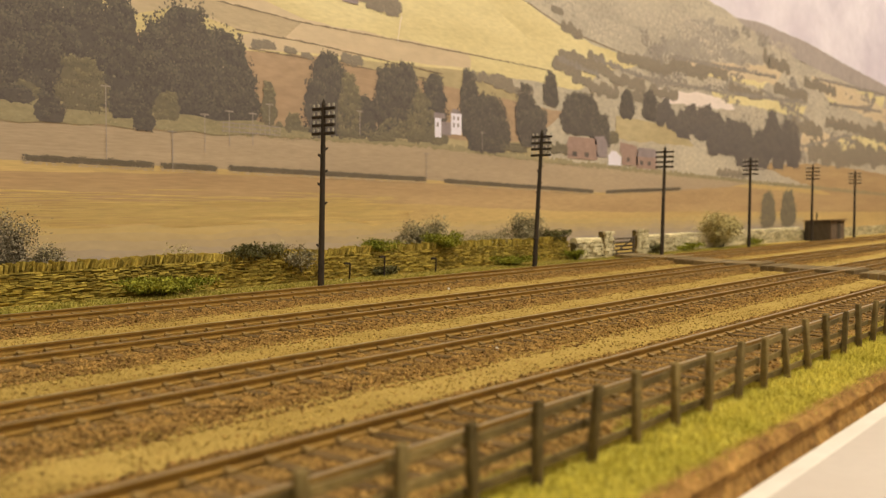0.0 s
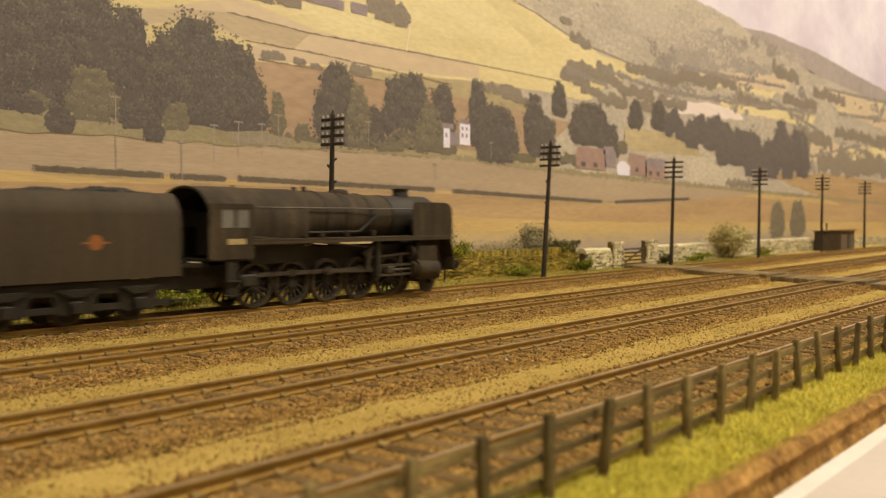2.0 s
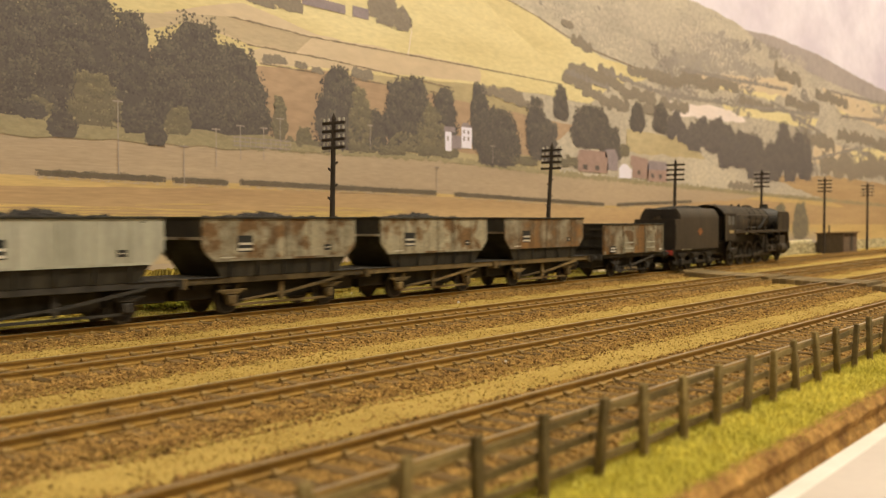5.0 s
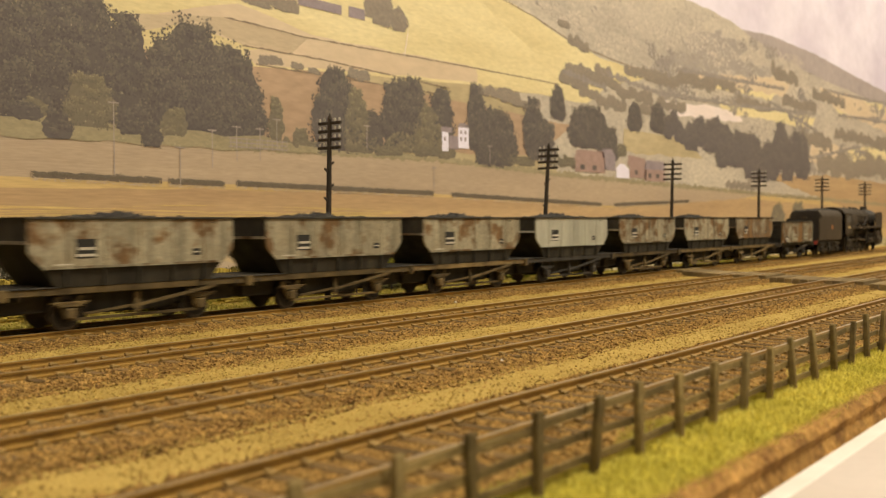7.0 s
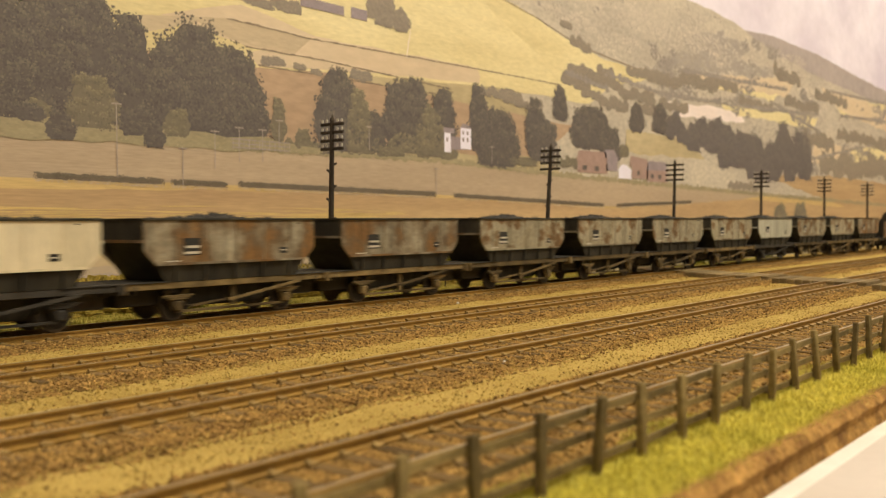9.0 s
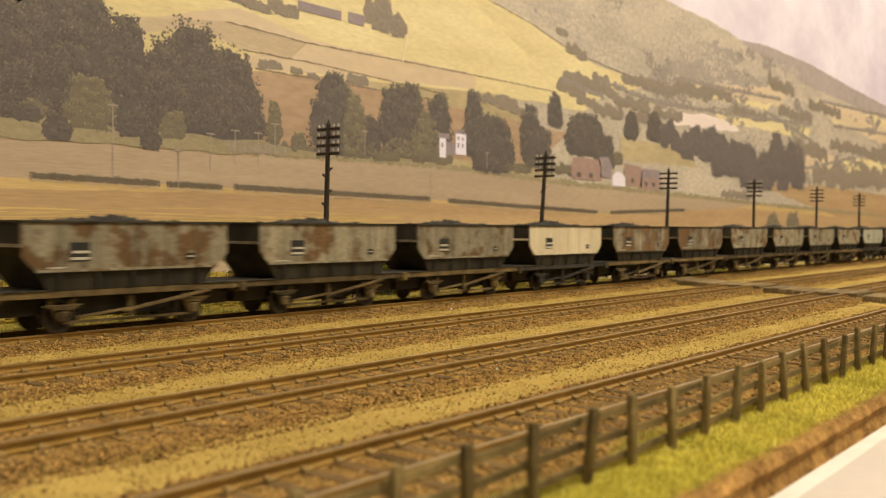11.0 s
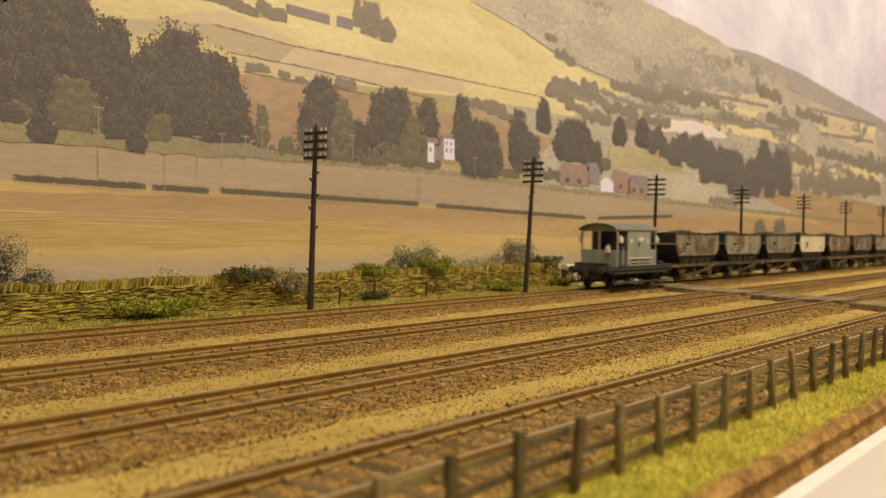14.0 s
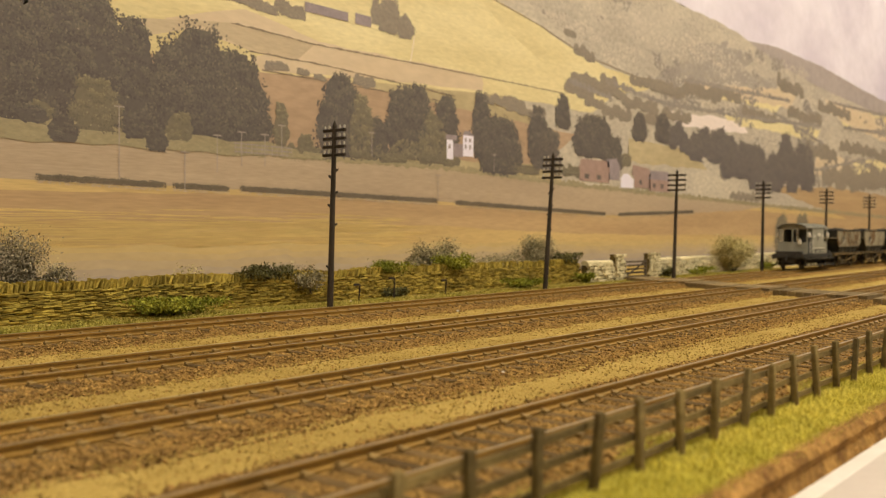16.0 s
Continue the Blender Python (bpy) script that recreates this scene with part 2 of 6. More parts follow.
ink("slope_yellow", (0.64, 0.51, 0.19), (0.80, 0.67, 0.28), 0.2, 5, (0.3, 1, 1.4), vary=0.12)
ink("slope_tan", (0.62, 0.47, 0.23), (0.68, 0.53, 0.27), 0.2, 2, (0.4, 1, 1.2), vary=0.08)
ink("slope_pale", (0.78, 0.64, 0.42), (0.84, 0.71, 0.50), 0.2, 2, (0.4, 1, 1.2), vary=0.06)
ink("slope_green", (0.42, 0.33, 0.14), (0.54, 0.43, 0.19), 0.18, 1.2, (0.5, 1, 1.5))
ink("hill", (0.43, 0.365, 0.22), (0.58, 0.49, 0.28), 0.16, 2.5, (0.6, 1, 1.2), vary=0.22)
ink("olive_tan", (0.50, 0.385, 0.19), (0.58, 0.45, 0.22), 0.3, 5, (0.3, 1, 1.4), vary=0.12)
ink("hill_shade", (0.335, 0.285, 0.185), (0.41, 0.345, 0.215), 0.3, 3, vary=0.18)
ink("wall_line", (0.22, 0.165, 0.085), (0.32, 0.24, 0.125), 0.8, 5)
ink("far_hill", (0.37, 0.305, 0.21), (0.45, 0.37, 0.25), 0.15, 1.0, vary=0.12)
ink("fringe", (0.52, 0.40, 0.20), (0.58, 0.45, 0.235), 0.6, 4, island=0.08)
ink("sky_print", (0.62, 0.53, 0.46), (0.86, 0.77, 0.62), 0.07, 0.5, (0.9, 1, 1.3), vary=0.06)
for k, c in enumerate(((0.108, 0.089, 0.061), (0.126, 0.104, 0.069), (0.148, 0.123, 0.076), (0.176, 0.147, 0.085), (0.222, 0.187, 0.100))):
    ink("leaf_tone_%d" % k, c, [v * 1.1 for v in c], 0.8, 5, island=0.10, vary=0.1)
    ink("sunny_tone_%d" % k, (c[0] * 1.45, c[1] * 1.45, c[2] * 1.15), (c[0] * 1.6, c[1] * 1.6, c[2] * 1.3), 0.8, 5, island=0.10, vary=0.1)
    ink("hazy_tone_%d" % k, (c[0] + 0.145, c[1] + 0.115, c[2] + 0.06), (c[0] + 0.165, c[1] + 0.132, c[2] + 0.068), 0.5, 4, island=0.08, vary=0.1)
    ink("dusk_tone_%d" % k, (c[0] * 0.8 + 0.045, c[1] * 0.8 + 0.038, c[2] * 0.8 + 0.028), (c[0] * 0.9 + 0.05, c[1] * 0.9 + 0.042, c[2] * 0.9 + 0.031), 0.6, 4, island=0.08, vary=0.1)
    ink("hill_tone_%d" % k, [v * (0.80 + 0.10 * k) for v in (0.50, 0.42, 0.25)], [v * (0.84 + 0.10 * k) for v in (0.50, 0.42, 0.245)], 0.5, 3, island=0.07, vary=0.1)
ink("tree_far", (0.275, 0.23, 0.15), (0.35, 0.295, 0.185), 0.5, 4, island=0.08, vary=0.12)
ink("bank_print", (0.285, 0.235, 0.105), (0.38, 0.31, 0.14), 0.5, 4, (0.6, 1, 1.6), vary=0.15)
ink("bank_tuft", (0.31, 0.255, 0.115), (0.42, 0.345, 0.16), 0.5, 4, island=0.14, vary=0.12)
ink("hedge_dark", (0.135, 0.103, 0.055), (0.19, 0.148, 0.077), 0.8, 6, island=0.12)
for k in range(5):
    g = k / 4
    c = [0.55 - 0.17 * g, 0.40 - 0.09 * g, 0.135 + 0.055 * g]
    ink("haze_%d" % k, [v * 0.94 for v in c], [v * 1.04 for v in c], 0.3, 2.5, (0.4, 1, 1), vary=0.08)
ink("print_white", (0.78, 0.70, 0.58), (0.84, 0.77, 0.65), 1, 6, vary=0.05)
ink("print_roof", (0.27, 0.215, 0.165), (0.36, 0.285, 0.215), 1, 6)
ink("print_dark", (0.11, 0.09, 0.06), (0.15, 0.12, 0.08), 1, 6)
ink("print_brick", (0.33, 0.215, 0.135), (0.41, 0.275, 0.17), 1.5, 8)
ink("print_pole", (0.33, 0.27, 0.17), (0.42, 0.34, 0.22), 1, 6)


# ---- mesh helpers ----
def part(name, bm, material, parent, label="", at=None, smooth=True):
    """One mesh under a thing; its corners are given in scale metres."""
    bmesh.ops.recalc_face_normals(bm, faces=bm.faces[:])
    me = bpy.data.meshes.new(name)
    bm.to_mesh(me)
    bm.free()
    me.transform(Matrix.Scale(K, 4))
    me.materials.append(M[material])
    if smooth:
        me.shade_smooth()
        me.set_sharp_from_angle(angle=radians(38))
    ob = new(name, me)
    if parent is not None:
        ob.parent = parent
    if at is not None:
        ob.location = [v * K for v in at]
    if label:
        ob["label"] = label
    return ob


def soup(name, verts, faces, material, parent=None, label=""):
    me = bpy.data.meshes.new(name)
    me.from_pydata((np.asarray(verts) * K).tolist(), [], faces)
    me.materials.append(M[material])
    ob = new(name, me)
    if parent is not None:
        ob.parent = parent
    if label:
        ob["label"] = label
    return ob


def thing(name, label, category, at=(0, 0, 0), group="", kind="", rz=0):
    ob = new(name)
    ob.empty_display_size = 0.01
    ob.matrix_basis = pose(at[0] * K, at[1] * K, at[2] * K, 0, 0, rz)
    return tagged(ob, label, category, group, kind)


def B():
    return bmesh.new()


def box(bm, x0, x1, y0, y1, z0, z1, bev=0.0):
    v = [bm.verts.new((x, y, z)) for x in (x0, x1) for y in (y0, y1) for z in (z0, z1)]
    fs = [bm.faces.new([v[i] for i in q]) for q in ((0, 1, 3, 2), (4, 6, 7, 5), (0, 4, 5, 1), (2, 3, 7, 6), (0, 2, 6, 4), (1, 5, 7, 3))]
    if bev:
        es = list({e for f in fs for e in f.edges})
        bmesh.ops.bevel(bm, geom=es, offset=bev, segments=1, affect="EDGES")
    return bm


def cyl(bm, a, b, r0, r1=None, n=16, cap=True):
    a, b = Vector(a), Vector(b)
    r1 = r0 if r1 is None else r1
    q = (b - a).to_track_quat("Z", "Y")
    rings = []
    for p, r in ((a, r0), (b, r1)):
        rings.append([bm.verts.new(p + q @ Vector((r * math.cos(2 * math.pi * i / n), r * math.sin(2 * math.pi * i / n), 0))) for i in range(n)])
    for i in range(n):
        bm.faces.new((rings[0][i], rings[0][(i + 1) % n], rings[1][(i + 1) % n], rings[1][i]))
    if cap:
        bm.faces.new(rings[0][::-1])
        bm.faces.new(rings[1])
    return bm


def prism(bm, pts, lo, hi, axis="y"):
    """A closed outline carried from lo to hi: outline in x, z along y; or in y, z along x."""
    def at(p, c):
        return (p[0], c, p[1]) if axis == "y" else (c, p[0], p[1])
    a = [bm.verts.new(at(p, lo)) for p in pts]
    b = [bm.verts.new(at(p, hi)) for p in pts]
    n = len(pts)
    bm.faces.new(a)
    bm.faces.new(b[::-1])
    for i in range(n):
        bm.faces.new((a[i], b[i], b[(i + 1) % n], a[(i + 1) % n]))
    return bm


def bar(bm, a, b, w, d):
    """A flat bar between two points in a plane y = const, w high and d deep."""
    a, b = Vector(a), Vector(b)
    u = (b - a).normalized()
    s = Vector((-u.z, 0, u.x)) * w / 2
    k = Vector((0, d / 2, 0))
    v = [bm.verts.new(p + i * s + j * k) for p in (a, b) for i in (-1, 1) for j in (-1, 1)]
    for q in ((0, 1, 3, 2), (4, 6, 7, 5), (0, 4, 5, 1), (2, 3, 7, 6), (0, 2, 6, 4), (1, 5, 7, 3)):
        bm.faces.new([v[i] for i in q])
    return bm


OCT_V = np.array([(1, 0, 0), (-1, 0, 0), (0, 1, 0), (0, -1, 0), (0, 0, 1), (0, 0, -1)], float)
OCT_F = [(0, 2, 4), (2, 1, 4), (1, 3, 4), (3, 0, 4), (2, 0, 5), (1, 2, 5), (3, 1, 5), (0, 3, 5)]


def stones(points, size, rng):
    """Loose angular chips: corners and faces."""
    n = len(points)
    v = OCT_V[None] * (size[:, None, None] * rng.uniform(0.5, 1.2, (n, 6, 1)))
    v[:, :, 2] *= 0.7
    a = rng.uniform(0, 6.28, n)
    c, s = np.cos(a)[:, None], np.sin(a)[:, None]
    x, y = v[:, :, 0] * c - v[:, :, 1] * s, v[:, :, 0] * s + v[:, :, 1] * c
    v = np.stack([x, y, v[:, :, 2]], -1) + points[:, None, :]
    f = (np.array(OCT_F)[None] + 6 * np.arange(n)[:, None, None]).reshape(-1, 3)
    return v.reshape(-1, 3), f.tolist()


def blades(points, height, width, rng, lean=0.5):
    """Single grass fibres, each a thin upright triangle."""
    n = len(points)
    a = rng.uniform(0, 6.28, n)
    h = height * rng.uniform(0.5, 1.2, n)
    d = np.stack([np.cos(a), np.sin(a), np.zeros(n)], -1) * (width / 2)
    tip = points + np.stack([rng.normal(0, lean, n) * h, rng.normal(0, lean, n) * h, h], -1)
    v = np.stack([points - d, points + d, tip], 1).reshape(-1, 3)
    return v, np.arange(3 * n).reshape(-1, 3).tolist()


def leaves(centres, size, rng):
    """Small folded leaves scattered round the given centres."""
    n = len(centres)
    u = rng.normal(size=(n, 3))
    u /= np.linalg.norm(u, axis=1)[:, None]
    w = np.cross(u, rng.normal(size=(n, 3)))
    w /= np.linalg.norm(w, axis=1)[:, None]
    s = size * rng.uniform(0.6, 1.4, n)[:, None]
    v = np.stack([centres - u * s, centres + w * s * 0.45, centres + u * s, centres - w * s * 0.45], 1).reshape(-1, 3)
    return v, np.arange(4 * n).reshape(-1, 4).tolist()


RNG = np.random.default_rng(7)


TRACKS = {"far": 24.9, "second": 18.86, "third": 13.3, "near": 8.15}
GAUGE = 1.40
X0, X1 = -165.0, 260.0


# ---- the room that holds the layout ----
def room():
    for name, c in (("wall_north", (-3.2, 7.2, 0.80, 0.86, -0.95, 1.4)), ("wall_south", (-3.2, 7.2, -2.66, -2.6, -0.95, 1.4)),
                    ("wall_west", (-3.26, -3.2, -2.6, 0.8, -0.95, 1.4)), ("wall_east", (7.2, 7.26, -2.6, 0.8, -0.95, 1.4)),
                    ("ceiling", (-3.2, 7.2, -2.6, 0.8, 1.34, 1.4)), ("floor", (-3.2, 7.2, -2.6, 0.8, -0.99, -0.95))):
        ob = part(name, box(B(), *[v / K for v in c]), "carpet" if name == "floor" else "plaster", None)
        tagged(ob, "plain painted surface of the railway room", name.split("_")[0], kind="structure")


room()


# ---- baseboard, ground, edge ----
def ground():
    nx, ny = 500, 130
    xs = np.concatenate([np.linspace(X0, 0, 60, endpoint=False), np.linspace(0, 60, 340, endpoint=False), np.linspace(60, X1, 101)])
    ys = np.linspace(4.42, 40.0, ny)
    v = []
    for y in ys:
        for x in xs:
            near_track = min(abs(y - c) for c in TRACKS.values())
            z = -0.30 + 0.05 * noise.noise((x * 0.7, y * 0.7, 0)) + 0.03 * noise.noise((x * 3, y * 3, 5))
            if near_track < 2.2:
                z = z * (near_track / 2.2) ** 2 - 0.36 * (1 - (near_track / 2.2) ** 2)
            if y < 6.5:
                z -= 0.02
            if y > 27.5:
                z += 0.10 * min(1, (y - 27.5) / 3)
            v.append((x, y, z))
    n = len(xs)
    f = [(j * n + i, j * n + i + 1, (j + 1) * n + i + 1, (j + 1) * n + i) for j in range(ny - 1) for i in range(n - 1)]
    g = soup("ground", v, f, "earth")
    tagged(g, "sandy tan scenic ground of the model railway", "ground", kind="structure")
    # broken cork edge below the turf
    n2 = 700
    exs = np.linspace(X0, X1, n2)
    v, f = [], []
    for i, x in enumerate(exs):
        o = 0.10 * noise.noise((x * 0.8, 3, 0)) + 0.06 * noise.noise((x * 4, 8, 0))
        v += [(x, 4.75 + o, -0.27), (x, 4.47 + o, -0.22 + 0.04 * noise.noise((x * 3, 1, 0))), (x, 4.36 + o * 0.7, -0.36),
              (x, 4.42 + o * 0.5 + 0.05 * noise.noise((x * 6, 2, 0)), -0.52), (x, 4.33 + 0.03 * noise.noise((x * 5, 4, 0)), -0.75)]
    for i in range(n2 - 1):
        for k in range(4):
            a = i * 5 + k
            f.append((a, a + 1, a + 6, a + 5))
    e = soup("baseboard_edge", v, f, "cork")
    tagged(e, "torn brown cork edge of the baseboard", "edge", kind="structure")
    b = part("front_board", box(B(), X0, X1, -26.0, 4.34, -2.2, -0.70, 0.05), "white_board", None)
    tagged(b, "white painted board along the layout front", "board", kind="structure")
    r = part("board_rim", box(B(), X0, X1, 4.02, 4.31, -0.72, -0.69, 0.012), "board_rim", None)
    tagged(r, "scuffed white rim of the front board", "board", kind="structure")
    t = part("baseboard", box(B(), X0, X1, 4.36, 41.0, -2.2, -0.78), "white_board", None)
    for x in (-150, -80, -10, 60, 130, 200, 250):
        for y in (-20, 36):
            part("leg", box(B(), x - 1.8, x + 1.8, y - 1.8, y + 1.8, -0.95 / K, -2.2, 0.1), "plank", t)
    tagged(t, "timber baseboard under the scenery", "board", kind="structure")


ground()


# ---- printed backscene: a flat board with a landscape in ink ----
backdrop = thing("backdrop", "flat printed photographic backscene of a hilly farm valley", "backdrop", (0, 40, 0), kind="structure")
part("sky", box(B(), X0, 420, 0, 0.8, -2, 62), "sky_print", backdrop, "printed pale cloudy sky")


LAYER = 0.0052      # depth from one layer of ink to the next


def printed(name, material, layer, pts, wobble=0.12):
    """One flat area of ink, with a slightly uneven outline."""
    bm, out = B(), []
    for i, p in enumerate(pts):
        q = pts[(i + 1) % len(pts)]
        n = max(2, min(60, int(math.hypot(q[0] - p[0], q[1] - p[1]) / 1.2)))
        for k in range(n):
            s = k / n
            x, z = p[0] + (q[0] - p[0]) * s, p[1] + (q[1] - p[1]) * s
            out.append((x + wobble * noise.noise((x * 0.45, z * 0.45, 1)), -0.005 - LAYER * layer, z + wobble * noise.noise((x * 0.45, z * 0.45, 9))))
    f = bm.faces.new([bm.verts.new(p) for p in out])
    bmesh.ops.triangulate(bm, faces=[f])
    return part(name, bm, material, backdrop, smooth=False)


printed("field", "slope_green", 0, [(X0, -2), (60, -2), (160, -2), (330, -3), (330, 14), (123, 14), (66, 14), (30, 12), (X0, 12)])
printed("hill", "far_hill", 0.5, [(90, 20), (98, 24.0), (104, 24.1), (113, 24.8), (130, 24.8), (150, 24.0), (175, 23.2), (240, 22), (330, 20), (330, 14), (123, 14)], 0.15)
printed("hill", "hill", 1, [(54, 21.5), (62, 26), (72, 26.8), (80.5, 25.0), (88, 24.8), (96, 24.8), (102, 24.4), (107, 23.6), (115, 22.8), (127, 22.0), (150, 21.5), (182, 21.0), (330, 16), (335, -3), (67, 4.7), (60, 12)], 0.25)
printed("hill", "hill_shade", 1.1, [(88.2, 20.9), (94.4, 22.5), (103.1, 23.2), (106, 22.2), (101.4, 20.2), (89.8, 18.9)], 1.0)
printed("field", "wheat", 1.5, [(X0, 6.5), (20.5, 6.7), (32.6, 6.6), (49.8, 7), (67.4, 6.4), (111.7, 5.8), (163, 5), (330, 4), (330, -3), (X0, -2)])
printed("field", "upper_field", 2, [(X0, 6.9), (20.5, 6.95), (32.6, 6.95), (49.8, 7.1), (67.4, 6.6), (111.7, 5.9), (100, 5.0), (73, 4.2), (49.7, 4.8), (32.6, 5), (X0, 4.8)])
printed("field", "stubble", 2.25, [(X0, 4.4), (20.4, 4.5), (32.6, 4.7), (49.7, 4.6), (73, 4.0), (104.6, 5.3), (150, 4.6), (180, 3.5), (180, 2.2), (70, 2.6), (46, 3.2), (X0, 3.6)], 0.15)
printed("field", "slope_brown", 2, [(20, 9), (27, 12.2), (33.4, 12.1), (46.3, 11.4), (67.4, 10.7), (62, 8), (32.6, 7), (20, 7)])
printed("field", "slope_yellow", 2.5, [(18, 14), (26, 17), (46.3, 20), (53.5, 21.5), (55, 19.6), (61.7, 18.6), (64.7, 17.9), (68.6, 17.2), (75, 15.5), (70.1, 12.8), (54.2, 12.6), (34.2, 11.4), (26, 11.4)])
printed("field", "slope_tan", 3, [(33.4, 12.1), (38.4, 13.7), (54.2, 13.8), (54.6, 12.8), (44, 12.2), (34.2, 11.5)])
printed("field", "olive_tan", 3.3, [(26, 12.9), (32.1, 13.7), (38.1, 13.5), (36.9, 12.5), (33.5, 12.4), (30.3, 13.2), (27, 12.2)], 0.08)
printed("field", "slope_brown", 2.8, [(33.8, 11.4), (39.1, 11.6), (44.5, 11.5), (51, 11.3), (50, 9.8), (42.5, 10.1), (38.6, 10.0), (34.0, 9.3)], 0.08)
printed("field", "hill_shade", 1.2, [(80, 16.9), (88, 19.6), (101, 20.3), (112, 21.0), (120, 20.9), (109, 19.6), (98, 18.5), (87.8, 17.6)], 0.9)
printed("field", "slope_tan", 3.5, [(87.8, 17.5), (98.1, 18.4), (109.2, 19.5), (121.2, 20.6), (117.8, 18.1), (101.6, 17.3), (88.6, 16.8)], 0.35)
printed("field", "slope_tan", 4.1, [(131.4, 20.7), (151.2, 21.0), (172.5, 19.4), (172.7, 16.8), (148.0, 17.9), (132.8, 19.2)], 0.6)
printed("field", "slope_tan", 4.1, [(129.1, 13.8), (145.1, 13.1), (143.7, 10.3), (126.6, 10.4)], 0.4)
printed("field", "slope_tan", 3, [(28, 13.2), (34, 12.4), (38.4, 13.7), (33, 14.6)])
printed("field", "slope_yellow", 4, [(54.5, 13.8), (64.8, 13.8), (70.1, 12.7), (54.3, 12.7)])
printed("field", "slope_yellow", 3, [(64.7, 17.1), (71, 16.9), (80.5, 16.0), (73, 14.5), (66, 15.1)], 0.4)
printed("field", "slope_yellow", 3.7, [(54, 19.0), (58.5, 18.9), (63.1, 18.2), (67.6, 17.3), (72.1, 16.9), (80.0, 16.4), (74.2, 15.7), (66.6, 15.3), (64, 15.0), (60, 16.5), (56, 18)], 0.25)
printed("field", "slope_pale", 3, [(82.9, 14.3), (102.6, 15.1), (104.3, 13.8), (86.6, 13.1)], 0.3)
printed("field", "slope_yellow", 3, [(89.2, 17.4), (104, 19), (117, 18.6), (113.2, 17.2), (87.9, 16.5)], 0.5)
printed("field", "slope_yellow", 3.4, [(96, 15.4), (130, 16.6), (128, 14.8), (104, 14.4)], 0.5)
printed("field", "slope_green", 3.2, [(76.2, 11.1), (89.3, 11), (93.5, 9.2), (76, 9)], 0.3)
printed("field", "stubble", 4, [(109.8, 8.1), (135.8, 9), (173, 8.6), (241, 7.7), (300, -2), (150, 4.0)], 0.4)
printed("field", "slope_yellow", 4, [(135, 20.3), (172, 21.6), (169, 19), (140.7, 17.8)], 0.8)
printed("field", "slope_yellow", 4, [(128, 11.0), (150, 13.6), (176, 15), (176, 12), (140, 10)], 0.8)


def dabs(xz, size, layer, r, spread=0.0048):
    """Small flat five-cornered dabs of ink: corners and faces."""
    n = len(xz)
    a = r.uniform(0, 6.28, (n, 1)) + np.arange(5)[None] * 1.2566
    q = size[:, None] * r.uniform(0.55, 1.25, (n, 5))
    y = np.repeat((-0.005 - LAYER * layer - spread * r.uniform(0, 1, n))[:, None], 5, 1)
    v = np.stack([xz[:, :1] + q * np.cos(a), y, xz[:, 1:] + q * np.sin(a)], -1).reshape(-1, 3)
    return v, np.arange(5 * n).reshape(-1, 5).tolist()


def field_streaks():
    """Long thin drill rows and swathes running level across the printed corn."""
    r = np.random.default_rng(5)
    for material, n, xa, xb, za, zb, la in (("gold_wheat", 650, 13, 46, 1.4, 3.9, 2.5),):
        x, z = r.uniform(xa, xb, n), r.triangular(za, (za + zb) / 2, zb, n)
        w, h = r.uniform(0.5, 2.6, n) * (0.6 + x / 60), r.uniform(0.010, 0.030, n)
        y = -0.005 - LAYER * (la + 2.0 * r.uniform(0, 1, n))
        tilt = r.uniform(-0.012, 0.012, n) * w
        v = np.stack([np.stack([x + a * w, y, z + b * h + a * tilt], -1) for a, b in ((-1, 0), (-0.4, 0.8), (0.5, 1), (1, 0.1), (0.4, -0.9), (-0.5, -1))], 1).reshape(-1, 3)
        soup("drill_rows", v, np.arange(6 * n).reshape(-1, 6).tolist(), material, backdrop)


field_streaks()


def printed_hedge(x0, z0, x1, z1, thick):
    """A printed hedge: a solid uneven strip, leafy along its top, over a pale grass fringe."""
    stripe("hedge", "hedge_dark", 4.7, x0 + 0.15, z0, x1 - 0.15, z1, thick * 0.8, 0.3)
    r = np.random.default_rng(int(abs(x0) * 10))
    for name, material, low, high, per, size, la in (("hedge_fringe", "fringe", -0.75, -0.25, 45, 0.04, 4.6), ("hedge_leaves", "hedge_dark", -0.35, 0.5, 150, 0.036, 4.8), ("hedge_leaves", "leaf_tone_3", 0.25, 0.58, 50, 0.03, 5.9)):
        n = int((x1 - x0) * per)
        u = r.uniform(0, 1, n)
        x = x0 + (x1 - x0) * u
        t = r.uniform(low, high, n)
        bump = np.array([1 + 0.5 * noise.noise((a * 1.3, z0, 3)) for a in x])
        z = z0 + (z1 - z0) * u + thick * t * np.where(t > 0, bump, 1)
        v, f = dabs(np.stack([x, z], -1), size * r.uniform(0.5, 1.1, n), la, r)
        soup(name, v, f, material, backdrop)


def stripe(name, material, layer, x0, z0, x1, z1, thick, ragged):
    """A printed hedge, wall or lane as one uneven strip."""
    n = max(8, int((x1 - x0) / 0.1))
    top, low = [], []
    for i in range(n + 1):
        s = i / n
        x, z = x0 + (x1 - x0) * s, z0 + (z1 - z0) * s
        top.append((x, -0.005 - LAYER * layer, z + thick * (0.6 + ragged * noise.noise((x * 3, z, 2)))))
        low.append((x, -0.005 - LAYER * layer, z - thick * (0.4 + 0.5 * ragged * noise.noise((x * 2, z, 6)))))
    v = top + low
    soup(name, v, [(i, i + 1, n + 2 + i, n + 1 + i) for i in range(n)], material, backdrop)


